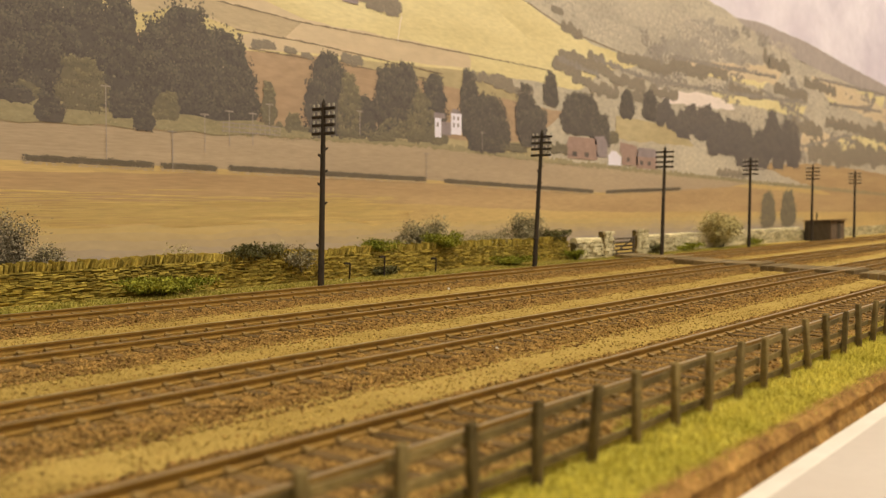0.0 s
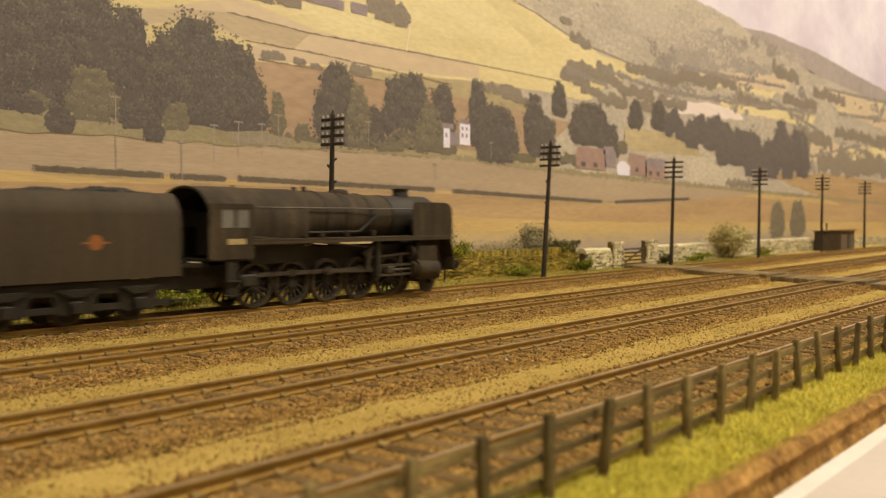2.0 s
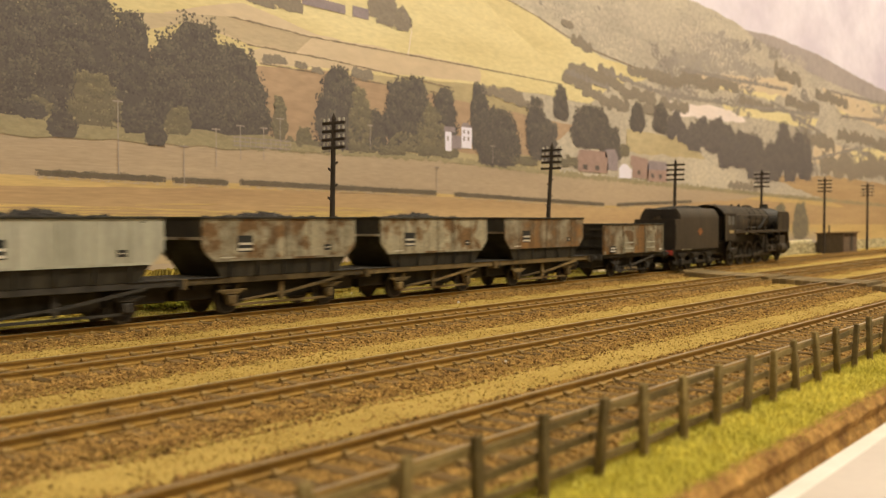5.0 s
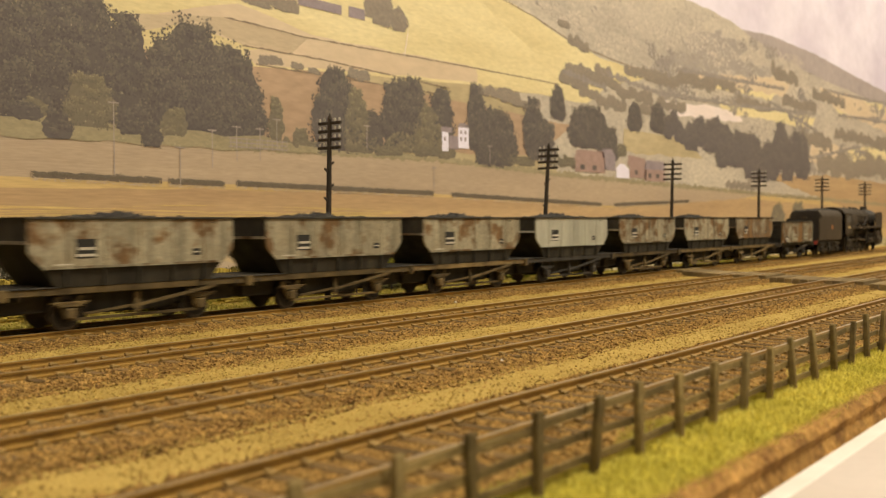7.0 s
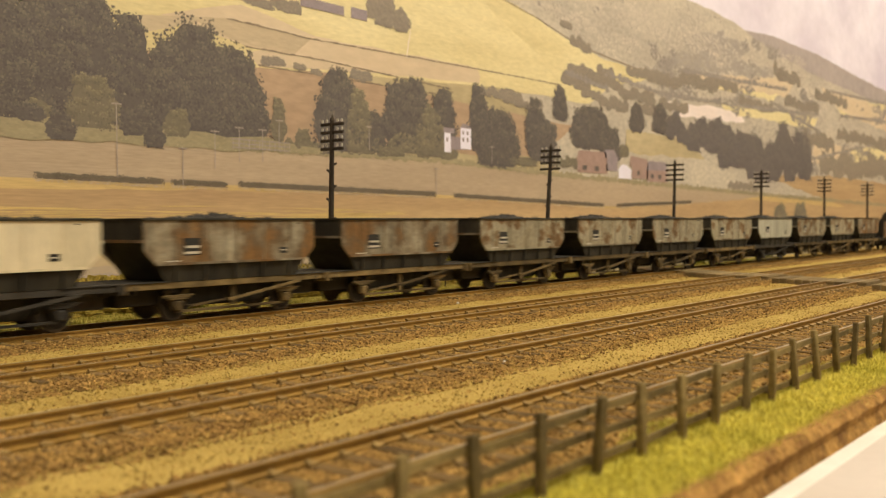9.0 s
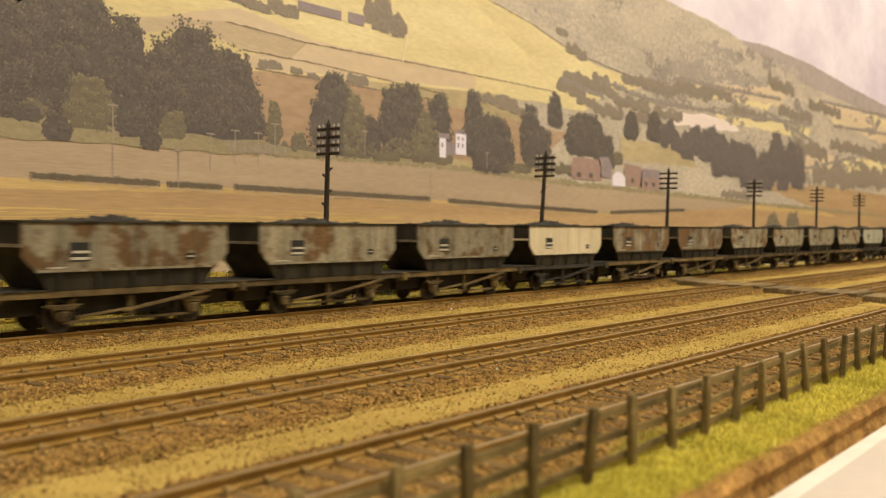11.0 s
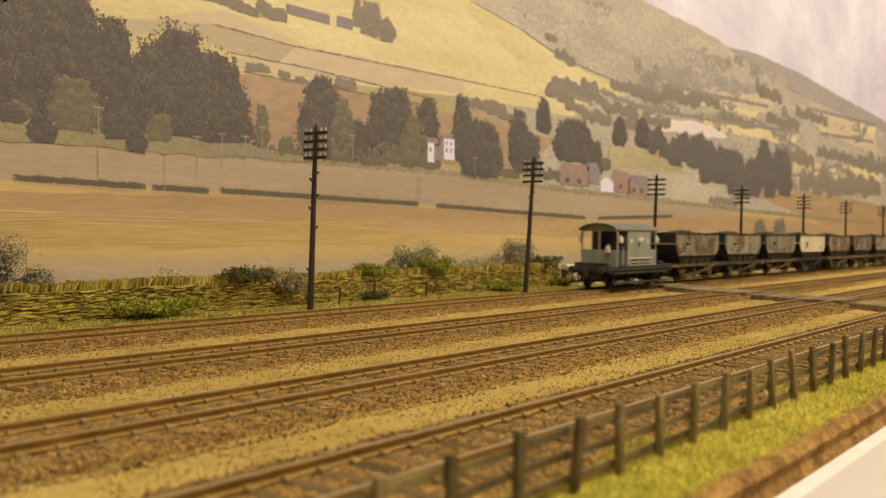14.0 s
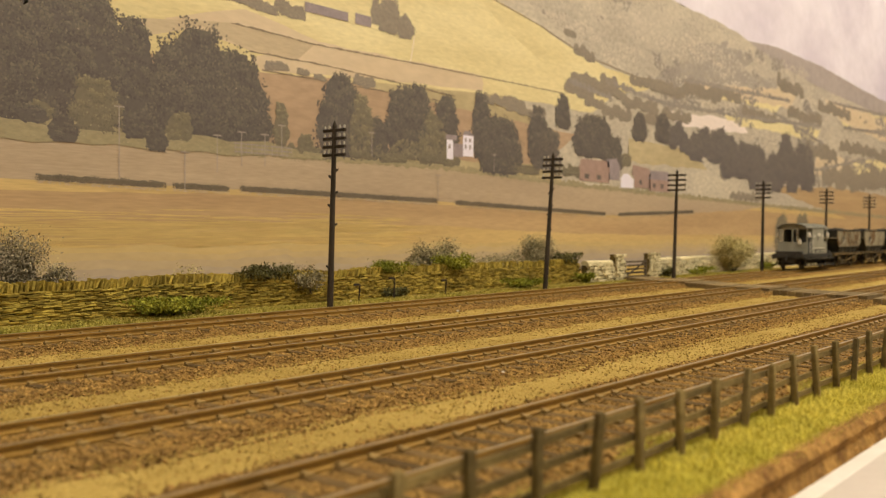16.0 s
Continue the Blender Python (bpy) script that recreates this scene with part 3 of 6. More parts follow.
for x0, z0, x1, z1 in ((21.4, 5.1, 28.1, 5.0), (28.5, 5.0, 32.0, 4.95), (32.7, 5.0, 49.4, 4.8), (51.3, 4.75, 72.2, 4.3), (74.4, 4.3, 90.1, 4.8), (X0, 5.1, 14, 5.1)):
    printed_hedge(x0, z0, x1, z1, 0.34)
for x0, z0, x1, z1 in ((X0, 6.9, 33.4, 6.9), (33.4, 6.9, 49.8, 7.0), (49.8, 7.0, 67.4, 6.5), (67.4, 6.5, 111.7, 5.8), (111.7, 5.8, 175, 5.0)):
    stripe("lane", "bank_print", 4.7, x0, z0 + 0.1, x1, z1 + 0.1, 0.4, 0.9)
for x0, z0, x1, z1 in ((32.1, 13.7, 38.1, 13.5), (38.1, 13.5, 51.2, 13.7), (51.2, 13.7, 65.3, 13.8), (33.3, 12.4, 39.1, 12.4), (39.1, 12.4, 51.2, 12.0), (34.2, 11.5, 51, 11.5), (55, 19.5, 61.7, 18.6), (61.7, 18.6, 64.7, 18.0), (64.7, 18.0, 68.6, 17.3), (68.6, 17.3, 80.6, 16.5)):
    stripe("field_wall", "wall_line", 5, x0, z0, x1, z1, 0.075, 0.9)
stripe("farm_track", "slope_pale", 5.1, 46.5, 13.6, 46.9, 15.3, 0.3, 0.3)
for k in range(5):
    z = 2.0 - 0.36 * k
    la = 4.9 + 0.25 * k
    xs = np.arange(X0, 130, 0.5)
    v = [(x, -0.005 - LAYER * la, z + 0.30 * noise.noise((x * 0.35, z, 2)) + 0.12 * noise.noise((x * 1.7, z, 4)) + 0.05 * noise.noise((x * 5, z, 4))) for x in xs]
    v += [(x, -0.005 - LAYER * la, -1.5) for x in xs]
    n = len(xs)
    soup("misty_verge", v, [(a, a + 1, n + a + 1, n + a) for a in range(n - 1)], "haze_%d" % k, backdrop)


TREES = []


def printed_tree(x, z, w, h, material, layer, seed=0):
    """A printed tree: clumps of leaf dabs in five tones of ink, lit from above, over one dark mass."""
    r = np.random.default_rng(seed + int(x * 10))
    layer += 0.035 * (len(TREES) % 25)
    TREES.append(x)

    def half(q):
        return 0.34 + 0.16 * min(1, max(0, q) / 0.22) if q < 0.22 else 0.5 * max(0, 1 - ((q - 0.22) / 0.82) ** 2.1) ** 0.54

    # leafy clumps spread through a rounded outline
    nc = int(min(110, 16 + 3.2 * w * h))
    cq = r.uniform(0.03, 0.96, nc)
    cu = np.array([r.uniform(-1, 1) * half(b) * 0.88 for b in cq])
    rad = r.uniform(0.07, 0.16, nc) * (1.15 - 0.5 * cq) * min(w, h)
    tone = r.uniform(-0.35, 0.35, nc)
    y = -0.005 - LAYER * layer
    # dark mass behind the clumps
    n = 64
    rim = []
    for k in range(n):
        q = k / (n - 1)
        a = 0.94 * half(q) * (0.90 + 0.22 * noise.noise((x, q * 5, seed)) + 0.12 * noise.noise((x, q * 13, seed + 3)))
        b = 0.94 * half(q) * (0.90 + 0.22 * noise.noise((x + 7, q * 5, seed)) + 0.12 * noise.noise((x + 7, q * 13, seed + 3)))
        rim.append((x - a * w, y, z + 0.95 * q * h))
        rim.append((x + b * w, y, z + 0.95 * q * h))
    faces = [(2 * k, 2 * k + 1, 2 * k + 3, 2 * k + 2) for k in range(n - 1)]
    size = min(0.065, max(0.026, 0.016 * (w + h) / 2)) * (1 + x / 160)
    m = int(min(11000, 150 + 0.6 * w * h / size ** 2))
    pick = r.integers(nc, size=m)
    d = np.clip(r.normal(size=(m, 2)) * 0.55, -0.95, 0.95)
    p = np.stack([x + cu[pick] * w, z + cq[pick] * h], -1) + d * rad[pick][:, None]
    p[:, 1] = np.maximum(p[:, 1], z - 0.05 * h + 0.08 * h * r.uniform(0, 1, m))
    lit = 1.25 + tone[pick] * 1.2 + 1.7 * d[:, 1] + 0.5 * d[:, 0] + 0.7 * (cq[pick] - 0.5) + r.normal(size=m) * 0.15
    level = np.clip(np.round(lit), 0, 4).astype(int)
    v, f = dabs(p, size * r.uniform(0.55, 1.25, m), layer + 0.2, r, 0.0)
    front = np.argsort(np.argsort(-cq + r.normal(size=nc) * 0.12)) / nc
    v[:, 1] -= np.repeat(0.0046 * (0.65 * front[pick] + r.uniform(0, 0.35, m)), 5)
    k0 = len(rim)
    ob = soup("tree", rim + [tuple(c) for c in v], faces + [tuple(i + k0 for i in q) for q in f], material + "_1", backdrop)
    for k in (0, 2, 3, 4):
        ob.data.materials.append(M["%s_%d" % (material, k)])
    slot = np.array([1, 0, 2, 3, 4])
    ob.data.polygons.foreach_set("material_index", np.concatenate([np.zeros(len(faces), int), slot[level]]).astype(np.int32))


def printed_wood(x, z, w, h, material, layer, seed=0):
    """A row of printed trees of uneven height standing close together."""
    r = np.random.default_rng(seed + int(x * 10) + 1)
    k = max(2, int(1.8 * w / h) + 1)
    for i in range(k):
        q = r.uniform(0.6, 1.0)
        printed_tree(x + w * ((i + 0.5) / k - 0.5 + r.uniform(-0.2, 0.2) / k), z + r.uniform(-0.16, 0.16) * h, max(0.5, min(w, h * r.uniform(0.8, 1.5))), h * q, material, layer + 0.1 * r.uniform(0, 1), seed + i)


def hillside_scrub():
    """Woods, hedges and bracken speckled over the printed hill."""
    r = np.random.default_rng(21)
    pts = []
    while len(pts) < 6000:
        x, z = r.uniform(62, 300), r.uniform(9, 28)
        top = 24.3 if x < 98 else (23.6 if x < 125 else 21.0)
        if z > top or z < 14 - (x > 100) * 5 or (x < 70 and z < 17):
            continue
        m = noise.noise((x * 0.10, z * 0.28, 2)) + 0.6 * noise.noise((x * 0.35, z * 0.8, 7)) + 0.25 * noise.noise((x * 1.2, z * 2.4, 3))
        if m > 0.34 + 0.02 * max(0, z - 18):
            pts.append((x, z))
    p = np.array(pts)
    v, f = dabs(p, 0.07 + 0.0017 * p[:, 0] * r.uniform(0.4, 1.1, len(p)), 3.8, r)
    tagged(soup("woods", v, f, "tree_far", backdrop), kind="stuff")
    for k in range(5):
        pts = []
        while len(pts) < 5200:
            x, z = 58 + 242 * r.uniform(0, 1) ** 1.6, r.uniform(11, 28)
            top = 26.2 if x < 82 else (24.3 if x < 98 else (23.6 if x < 125 else 21.0))
            if z > top or (x < 70 and z < 21.6 - (x - 54) * 0.25) or (x < 84 and z < 17.2):
                continue
            if noise.noise((x * 0.13, z * 0.45, 12 + 5 * k)) + 0.6 * noise.noise((x * 0.5, z * 1.5, 17 + k)) > 0.12:
                pts.append((x, z))
        p = np.array(pts)
        v, f = dabs(p, (0.05 + 0.0011 * p[:, 0]) * r.uniform(0.5, 1.2, len(p)), 1.4 + 0.02 * k, r)
        tagged(soup("bracken", v, f, "hill_tone_%d" % (4 - k), backdrop), kind="stuff")


hillside_scrub()
for k, (x0, z0, x1, z1) in enumerate(((72, 15.6, 84, 14.9), (84, 14.9, 104, 15.6), (88, 17.7, 118, 18.9), (104, 15.6, 130, 16.9), (66, 14.9, 73, 14.3), (112, 17.0, 131, 14.6), (128, 10.9, 150, 13.7), (135, 20.5, 172, 21.8), (140, 17.6, 170, 18.8))):
    stripe("hedgerow", "tree_far", 6.0 + 0.2 * k, x0, z0, x1, z1, 0.4, 1.0)

for x, z, w, h in ((15.8, 7.2, 5.5, 6.6), (19.4, 7.3, 5.2, 6.4), (22.2, 7.4, 4.6, 6.2), (24.2, 7.5, 3.8, 6.6), (26.3, 7.6, 3.0, 5.6), (28.4, 7.6, 3.2, 4.6), (30.0, 7.5, 5.0, 5.8), (32.2, 7.4, 5.6, 5.0), (33.6, 7.4, 3.0, 2.9),
                   (40.2, 7.2, 4.2, 5.0), (43.4, 7.4, 2.6, 2.5), (45.7, 7.9, 3.8, 4.1), (47.4, 7.6, 3.1, 4.8), (50.2, 8.0, 3.1, 4.1)):
    printed_tree(x, z, w, h, "leaf_tone", 5)
for x, z, w, h in ((54.2, 8.0, 2.7, 4.8), (56.6, 7.0, 6.5, 4.2), (61.5, 8.5, 3.1, 4.0), (62.7, 7.6, 4.9, 3.5), (65.2, 11.0, 2.4, 2.8), (70.2, 9.0, 8.5, 3.6), (73.6, 8.1, 4.1, 3.0),
                   (78.3, 11.0, 3.3, 2.7), (83.0, 11.2, 3.6, 2.9)):
    printed_tree(x, z, w, h, "leaf_tone", 5)
for x, z, w, h in ((88.6, 10.8, 7.9, 2.6), (94.9, 10.0, 10.3, 4.0), (102.8, 9.2, 11.6, 4.6), (111.6, 8.2, 13.2, 6.0), (120.7, 8.1, 10.7, 6.2)):
    printed_wood(x, z, w, h, "dusk_tone", 5)
for x, z, w, h in ((24.3, 7.4, 2.9, 2.5), (28.9, 7.3, 1.9, 1.4), (35.6, 7.5, 1.3, 2.5), (42.0, 7.2, 2.4, 3.9), (48.9, 7.3, 3.4, 3.4), (21.6, 7.5, 1.6, 1.0), (37.4, 7.2, 1.5, 1.1), (46.5, 7.4, 4, 1.3),
                   (115.8, 0.6, 6.0, 4.4), (123.2, 0.6, 6.7, 4.6)):
    printed_tree(x, z, w, h, "sunny_tone", 6)
for x, z, w, h in ((42.2, 11.5, 1.5, 0.8), (35.3, 11.6, 1.4, 0.6), (37.2, 11.6, 0.7, 0.4), (38.5, 11.5, 0.7, 0.4), (67.4, 14.0, 3.6, 1.8), (72.0, 14.4, 5.9, 1.5), (78.3, 13.8, 6.6, 1.4), (91.9, 16.4, 8.3, 1.7),
                   (144, 9.2, 25, 3.4), (164.5, 9.8, 21, 3.6), (104.5, 6.4, 10, 1.0), (123.5, 17.0, 13, 1.5), (149.5, 14.3, 21, 1.8), (57, 12.0, 5, 0.8), (60, 11.6, 5, 0.8), (86, 13.6, 6, 1.1), (130, 12.5, 14, 2.2)):
    printed_wood(x, z, w, h, "hazy_tone", 4.5)
for x, z, w, h in ((44.4, 15.2, 2.6, 2.2), (46.0, 15.1, 1.9, 1.5), (43.2, 15.5, 0.9, 1.9)):
    printed_tree(x, z, w, h, "hazy_tone", 5, 6)
for x, z, w, h in ((34.3, 14.75, 5.5, 0.9), (84, 15.8, 7, 1.2), (98, 17, 8, 1.4), (108, 15.6, 10, 1.3), (118, 20, 9, 2), (172, 14, 22, 3), (136, 19, 14, 1.6), (74, 12.6, 5, 1.2), (80, 12.6, 4, 1.4), (81, 16.0, 9, 1.0)):
    printed_wood(x, z, w, h, "hazy_tone", 4.2, seed=5)


for x, z, w, h in ((37.5, 7.0, 4, 0.7), (44, 7.2, 4, 0.9), (49.5, 7.3, 4, 0.9), (59, 7.2, 5, 0.9), (66, 7.3, 4, 1.0), (75, 8.6, 3, 1.2)):
    printed_wood(x, z, w, h, "sunny_tone", 4.95, seed=3)
for x, z, w, h in ((67.6, 17.2, 1.6, 1.0), (69.2, 16.9, 1.4, 0.9), (66.0, 18.4, 1.4, 0.8), (68.6, 14.6, 3.4, 1.3), (72.5, 15.4, 2.6, 1.0), (82, 16.2, 6, 0.9), (70, 13.2, 3, 1.0)):
    printed_wood(x, z, w, h, "hazy_tone", 4.4, seed=8)


def grassy_bank():
    """A paler overgrown bank below the printed woods, with dark bushes and bright gaps in the crowns."""
    printed("bank", "bank_print", 6.6, [(X0, 7.75), (20.2, 7.75), (24, 7.7), (28, 7.6), (34.5, 7.55), (39, 7.2), (39, 6.95), (34, 6.85), (28, 6.75), (20, 6.75), (X0, 6.75)], 0.35)
    r = np.random.default_rng(77)
    n = 2600
    x = r.uniform(X0, 39, n)
    z = 6.72 + r.uniform(0, 1, n) * np.clip(1.05 - 0.03 * (x - 20), 0.4, 1.1)
    v, f = dabs(np.stack([x, z], -1), 0.055 * r.uniform(0.4, 1.3, n), 6.75, r)
    soup("bank_growth", v, f, "bank_tuft", backdrop)
    for bx, bz, w, h in ((22.7, 6.75, 1.7, 1.25), (27.6, 6.7, 1.4, 1.25), (21.3, 7.5, 1.5, 0.8), (26.4, 7.2, 1.6, 0.9), (18.0, 6.8, 1.8, 1.2)):
        printed_tree(bx, bz, w, h, "leaf_tone", 7.0, seed=4)
    n = 260
    x, z = r.uniform(X0, 34, n), r.uniform(8.6, 12.6, n)
    keep = np.array([noise.noise((a * 0.9, c * 0.9, 31)) > 0.22 for a, c in zip(x, z)])
    v, f = dabs(np.stack([x[keep], z[keep]], -1), 0.045 * r.uniform(0.4, 1.2, keep.sum()), 8.3, r)
    soup("light_gap", v, f, "slope_tan", backdrop)
    for px in np.arange(32.4, 36.4, 0.36):
        print_box("yard_post", "print_pole", 8.4, px - 0.02, px + 0.02, 6.9, 7.45)
    for pz in (6.98, 7.2, 7.42):
        print_box("yard_rail", "print_roof", 8.2, 32.3, 36.3, pz - 0.022, pz + 0.022)


def print_box(name, material, layer, x0, x1, z0, z1):
    soup(name, [(x0, -0.005 - LAYER * layer, z0), (x1, -0.005 - LAYER * layer, z0), (x1, -0.005 - LAYER * layer, z1), (x0, -0.005 - LAYER * layer, z1)], [(0, 1, 2, 3)], material, backdrop)


grassy_bank()
for x0, x1, z0, z1, m in ((50.3, 51.0, 7.7, 9.0, "print_white"), (52.1, 53.3, 8.0, 9.5, "print_white"), (51.0, 52.1, 7.9, 8.8, "print_roof"), (50.2, 51.4, 9.0, 9.35, "print_roof"),
                          (67.8, 72.8, 7.0, 8.0, "print_brick"), (72.6, 74.6, 7.3, 8.4, "print_roof"), (74.8, 77.2, 6.7, 7.45, "print_white"), (77.3, 80.5, 6.8, 7.9, "print_brick"), (80.2, 84.6, 6.6, 7.75, "print_brick"),
                          (37.3, 40.8, 15.25, 15.8, "print_roof"), (41.4, 42.8, 15.25, 15.9, "print_roof")):
    print_box("farm_building", m, 8.2, x0, x1, z0, z1)
for pts, m in (([(67.6, 7.95), (72.8, 7.95), (72.6, 8.85), (68.0, 8.8)], "print_brick"), ([(72.4, 8.35), (74.8, 8.35), (74.0, 9.15), (72.3, 9.05)], "print_roof"), ([(76.9, 7.85), (80.6, 7.85), (80.3, 8.6), (77.0, 8.8)], "print_brick"),
               ([(80.0, 7.65), (84.8, 7.7), (84.2, 8.5), (80.6, 8.5)], "print_roof"), ([(74.6, 7.4), (77.4, 7.4), (76.2, 7.95), (75.4, 7.95)], "print_white"), ([(52.0, 9.45), (53.4, 9.45), (52.9, 9.75), (52.3, 9.75)], "print_roof")):
    printed("farm_roof", m, 8.6, pts, 0.0)
for x0, x1, z0, z1 in ((81.0, 81.6, 6.9, 7.3), (82.6, 83.2, 6.9, 7.3), (68.6, 69.3, 7.2, 7.6), (70.6, 71.3, 7.2, 7.6), (78.3, 78.8, 7.1, 7.5)):
    print_box("barn_opening", "print_dark", 9, x0, x1, z0, z1)
for x0, x1, z0, z1 in ((52.3, 52.5, 9.0, 9.25), (52.8, 53.0, 9.0, 9.25), (52.3, 52.5, 8.5, 8.8), (52.8, 53.0, 8.5, 8.8), (50.5, 50.7, 8.4, 8.7)):
    print_box("house_window", "print_roof", 9, x0, x1, z0, z1)
for x, z0, z1 in ((25.5, 5.2, 8.7), (29.2, 4.9, 6.8), (31.2, 5.8, 7.8), (32.8, 6.2, 8.1), (34.4, 6.3, 8.1), (35.6, 7.1, 8.7), (42.9, 7.4, 8.9), (55.8, 7.1, 8.4), (49.4, 4.9, 6.6)):
    print_box("printed_post", "print_pole", 9, x - 0.026, x + 0.026, z0, z1)
    print_box("printed_post", "print_pole", 9.4, x - 0.28, x + 0.28, z1 - 0.10, z1 - 0.04)


# ---- railway tracks ----
def track(key, yc, near):
    t = thing("railway_track", "rusty railway track on dark sleepers in brown ballast", "track", (0, yc, 0), "parallel railway tracks", "structure")
    prof = [(-0.085, -0.17), (0.085, -0.17), (0.085, -0.145), (0.030, -0.125), (0.026, -0.06), (0.046, -0.045), (0.046, -0.008), (0.038, -0.004), (-0.038, -0.004), (-0.046, -0.008), (-0.046, -0.045), (-0.026, -0.06), (-0.030, -0.125), (-0.085, -0.145)]
    for s in (-1, 1):
        r = part("rail", prism(B(), [(p[0] + s * GAUGE / 2, p[1]) for p in prof], X0, X1, "x"), "rail", t)
        part("rail_head", box(B(), X0, X1, s * GAUGE / 2 - 0.036, s * GAUGE / 2 + 0.036, -0.008, 0.0), "rail_top", r, "worn bright running surface")
    # sleepers: those in the nearer stretch as pieces, the rest joined
    bm = box(B(), -0.125, 0.125, -1.28, 1.28, -0.27, -0.165, 0.02)
    first = part("sleeper", bm, "sleeper", t, at=(near, 0, 0))
    count = 70
    for i in range(1, count):
        o = new("sleeper", first.data)
        o.parent = t
        o.matrix_basis = pose((near + i * 0.62 + RNG.uniform(-0.03, 0.03)) * K, RNG.uniform(-0.03, 0.03) * K, RNG.uniform(-0.012, 0.008) * K, 0, 0, RNG.uniform(-1.2, 1.2))
    bm = B()
    for x in list(np.arange(near - 0.62, X0 + 1, -0.62)) + list(np.arange(near + count * 0.62, X1 - 1, 0.62)):
        box(bm, x - 0.125, x + 0.125, -1.28, 1.28, -0.27, -0.165)
    tagged(part("sleepers", bm, "sleeper", t, smooth=False), kind="stuff")
    # chairs holding the rails
    bm = B()
    for i in range(-4, 130):
        x = near + i * 0.62
        for s in (-1, 1):
            for d in (-1, 1):
                y = s * GAUGE / 2 + d * 0.11
                box(bm, x - 0.085, x + 0.085, y - 0.08, y + 0.08, -0.172, -0.132)
                prism(bm, [(y - d * 0.08, -0.133), (y - d * 0.08, -0.108), (y - d * 0.045, -0.108), (y + d * 0.03, -0.133)], x - 0.045, x + 0.045, "x")
    tagged(part("chairs", bm, "chair", t, smooth=False), kind="stuff")


for key, yc, near in (("far", 24.9, 12.0), ("second", 18.86, 9.0), ("third", 13.3, 6.2), ("near", 8.15, 4.6)):
    track(key, yc, near)


def ballast():
    for key, yc in TRACKS.items():
        lo = {"far": 11, "second": 8, "third": 5, "near": 4}[key]
        n = {"far": 40000, "second": 46000, "third": 46000, "near": 36000}[key]
        x = lo + 62 * RNG.uniform(0, 1, n) ** 1.7
        y = yc + np.clip(RNG.normal(0, 0.95, n), -1.85, 1.9)
        y -= 0.25
        keep = np.minimum(abs(y - yc - GAUGE / 2), abs(y - yc + GAUGE / 2)) > 0.13
        x, y = x[keep], y[keep]
        d = np.abs(y - yc)
        z = -0.185 - 0.12 * np.clip(d - 1.2, 0, 1.1) + RNG.uniform(-0.02, 0.02, len(x))
        on = (d < 1.28) & (np.abs(((x - 4.6) / 0.62 + 0.5) % 1 - 0.5) < 0.22)
        keep = ~on | (RNG.uniform(0, 1, len(x)) < 0.15)
        p = np.stack([x, y, z], -1)[keep]
        v, f = stones(p, RNG.uniform(0.02, 0.055, len(p)), RNG)
        tagged(soup("ballast", v, f, "stone_chip"), "loose brown ballast stones along a track", "ballast", "ballast beds", "stuff")
        # packed bed under the loose stones, ragged at its shoulders
        bx = np.concatenate([np.linspace(X0, 0, 80, endpoint=False), np.linspace(0, 70, 420, endpoint=False), np.linspace(70, X1, 120)])
        rows = [(-1.98, -0.50), (-1.75, -0.315), (-1.5, -0.25), (-1.25, -0.195), (-0.8, -0.19), (-0.6, -0.185), (0.6, -0.185), (0.8, -0.19), (1.25, -0.195), (1.5, -0.25), (1.8, -0.315), (2.1, -0.50)]
        v = []
        for q, z in rows:
            for x in bx:
                w = 0.22 * noise.noise((x * 0.8, q, yc)) + 0.12 * noise.noise((x * 3, q, yc)) if abs(q) > 1.3 else 0
                v.append((x, yc + q + w, z + 0.025 * noise.noise((x * 4, q * 4, yc))))
        n = len(bx)
        bed = soup("ballast_bed", v, [(a * n + k, a * n + k + 1, a * n + n + k + 1, a * n + n + k) for a in range(len(rows) - 1) for k in range(n - 1)], "ballast")
        tagged(bed, "packed brown ballast bed beneath a track", "ballast", "ballast beds", "structure")
    n = 60000
    x = 4 + 60 * RNG.uniform(0, 1, n) ** 1.8
    y = RNG.uniform(6.5, 28.5, n)
    p = np.stack([x, y, np.full(n, -0.275)], -1)
    v, f = stones(p, RNG.uniform(0.012, 0.042, n), RNG)
    n2 = 12000
    p2 = np.stack([4 + 56 * RNG.uniform(0, 1, n2) ** 1.7, RNG.uniform(6.6, 28.2, n2), np.full(n2, -0.272)], -1)
    v2, f2 = stones(p2, RNG.uniform(0.014, 0.040, n2), RNG)
    tagged(soup("ballast_crumbs", v2, f2, "stone_chip"), "stray brown ballast crumbs on the sandy ground", "gravel", kind="stuff")
    tagged(soup("sandy_grit", v, f, "sand_chip"), "fine sandy grit scattered between the tracks", "gravel", kind="stuff")


ballast()


def loose_stones():
    for x, y, s in ((17.2, 11.95, 0.09), (23.8, 12.2, 0.07), (29.1, 22.45, 0.07), (29.8, 28.9, 0.06)):
        v, f = stones(np.array([[0.0, 0.0, 0.03]]), np.array([s]), RNG)
        o = soup("pale_pebble", v, f, "white_mark")
        o.location = (x * K, y * K, -0.24 * K)
        tagged(o, "small pale pebble lying on the ballast", "pebble", "loose pebbles")


loose_stones()


def wire_stake(x, y, h, side):
    t = thing("wire_stake", "short dark lineside stake with a bent top", "stake", (x, y, -0.25), "lineside wire stakes")
    part("stem", cyl(B(), (0, 0, 0), (0.06 * side, 0, h), 0.035, n=6), "pole", t)
    part("bracket", box(B(), min(0, -0.32 * side), max(0, -0.32 * side), -0.03, 0.03, h - 0.05, h + 0.04), "pole", t)


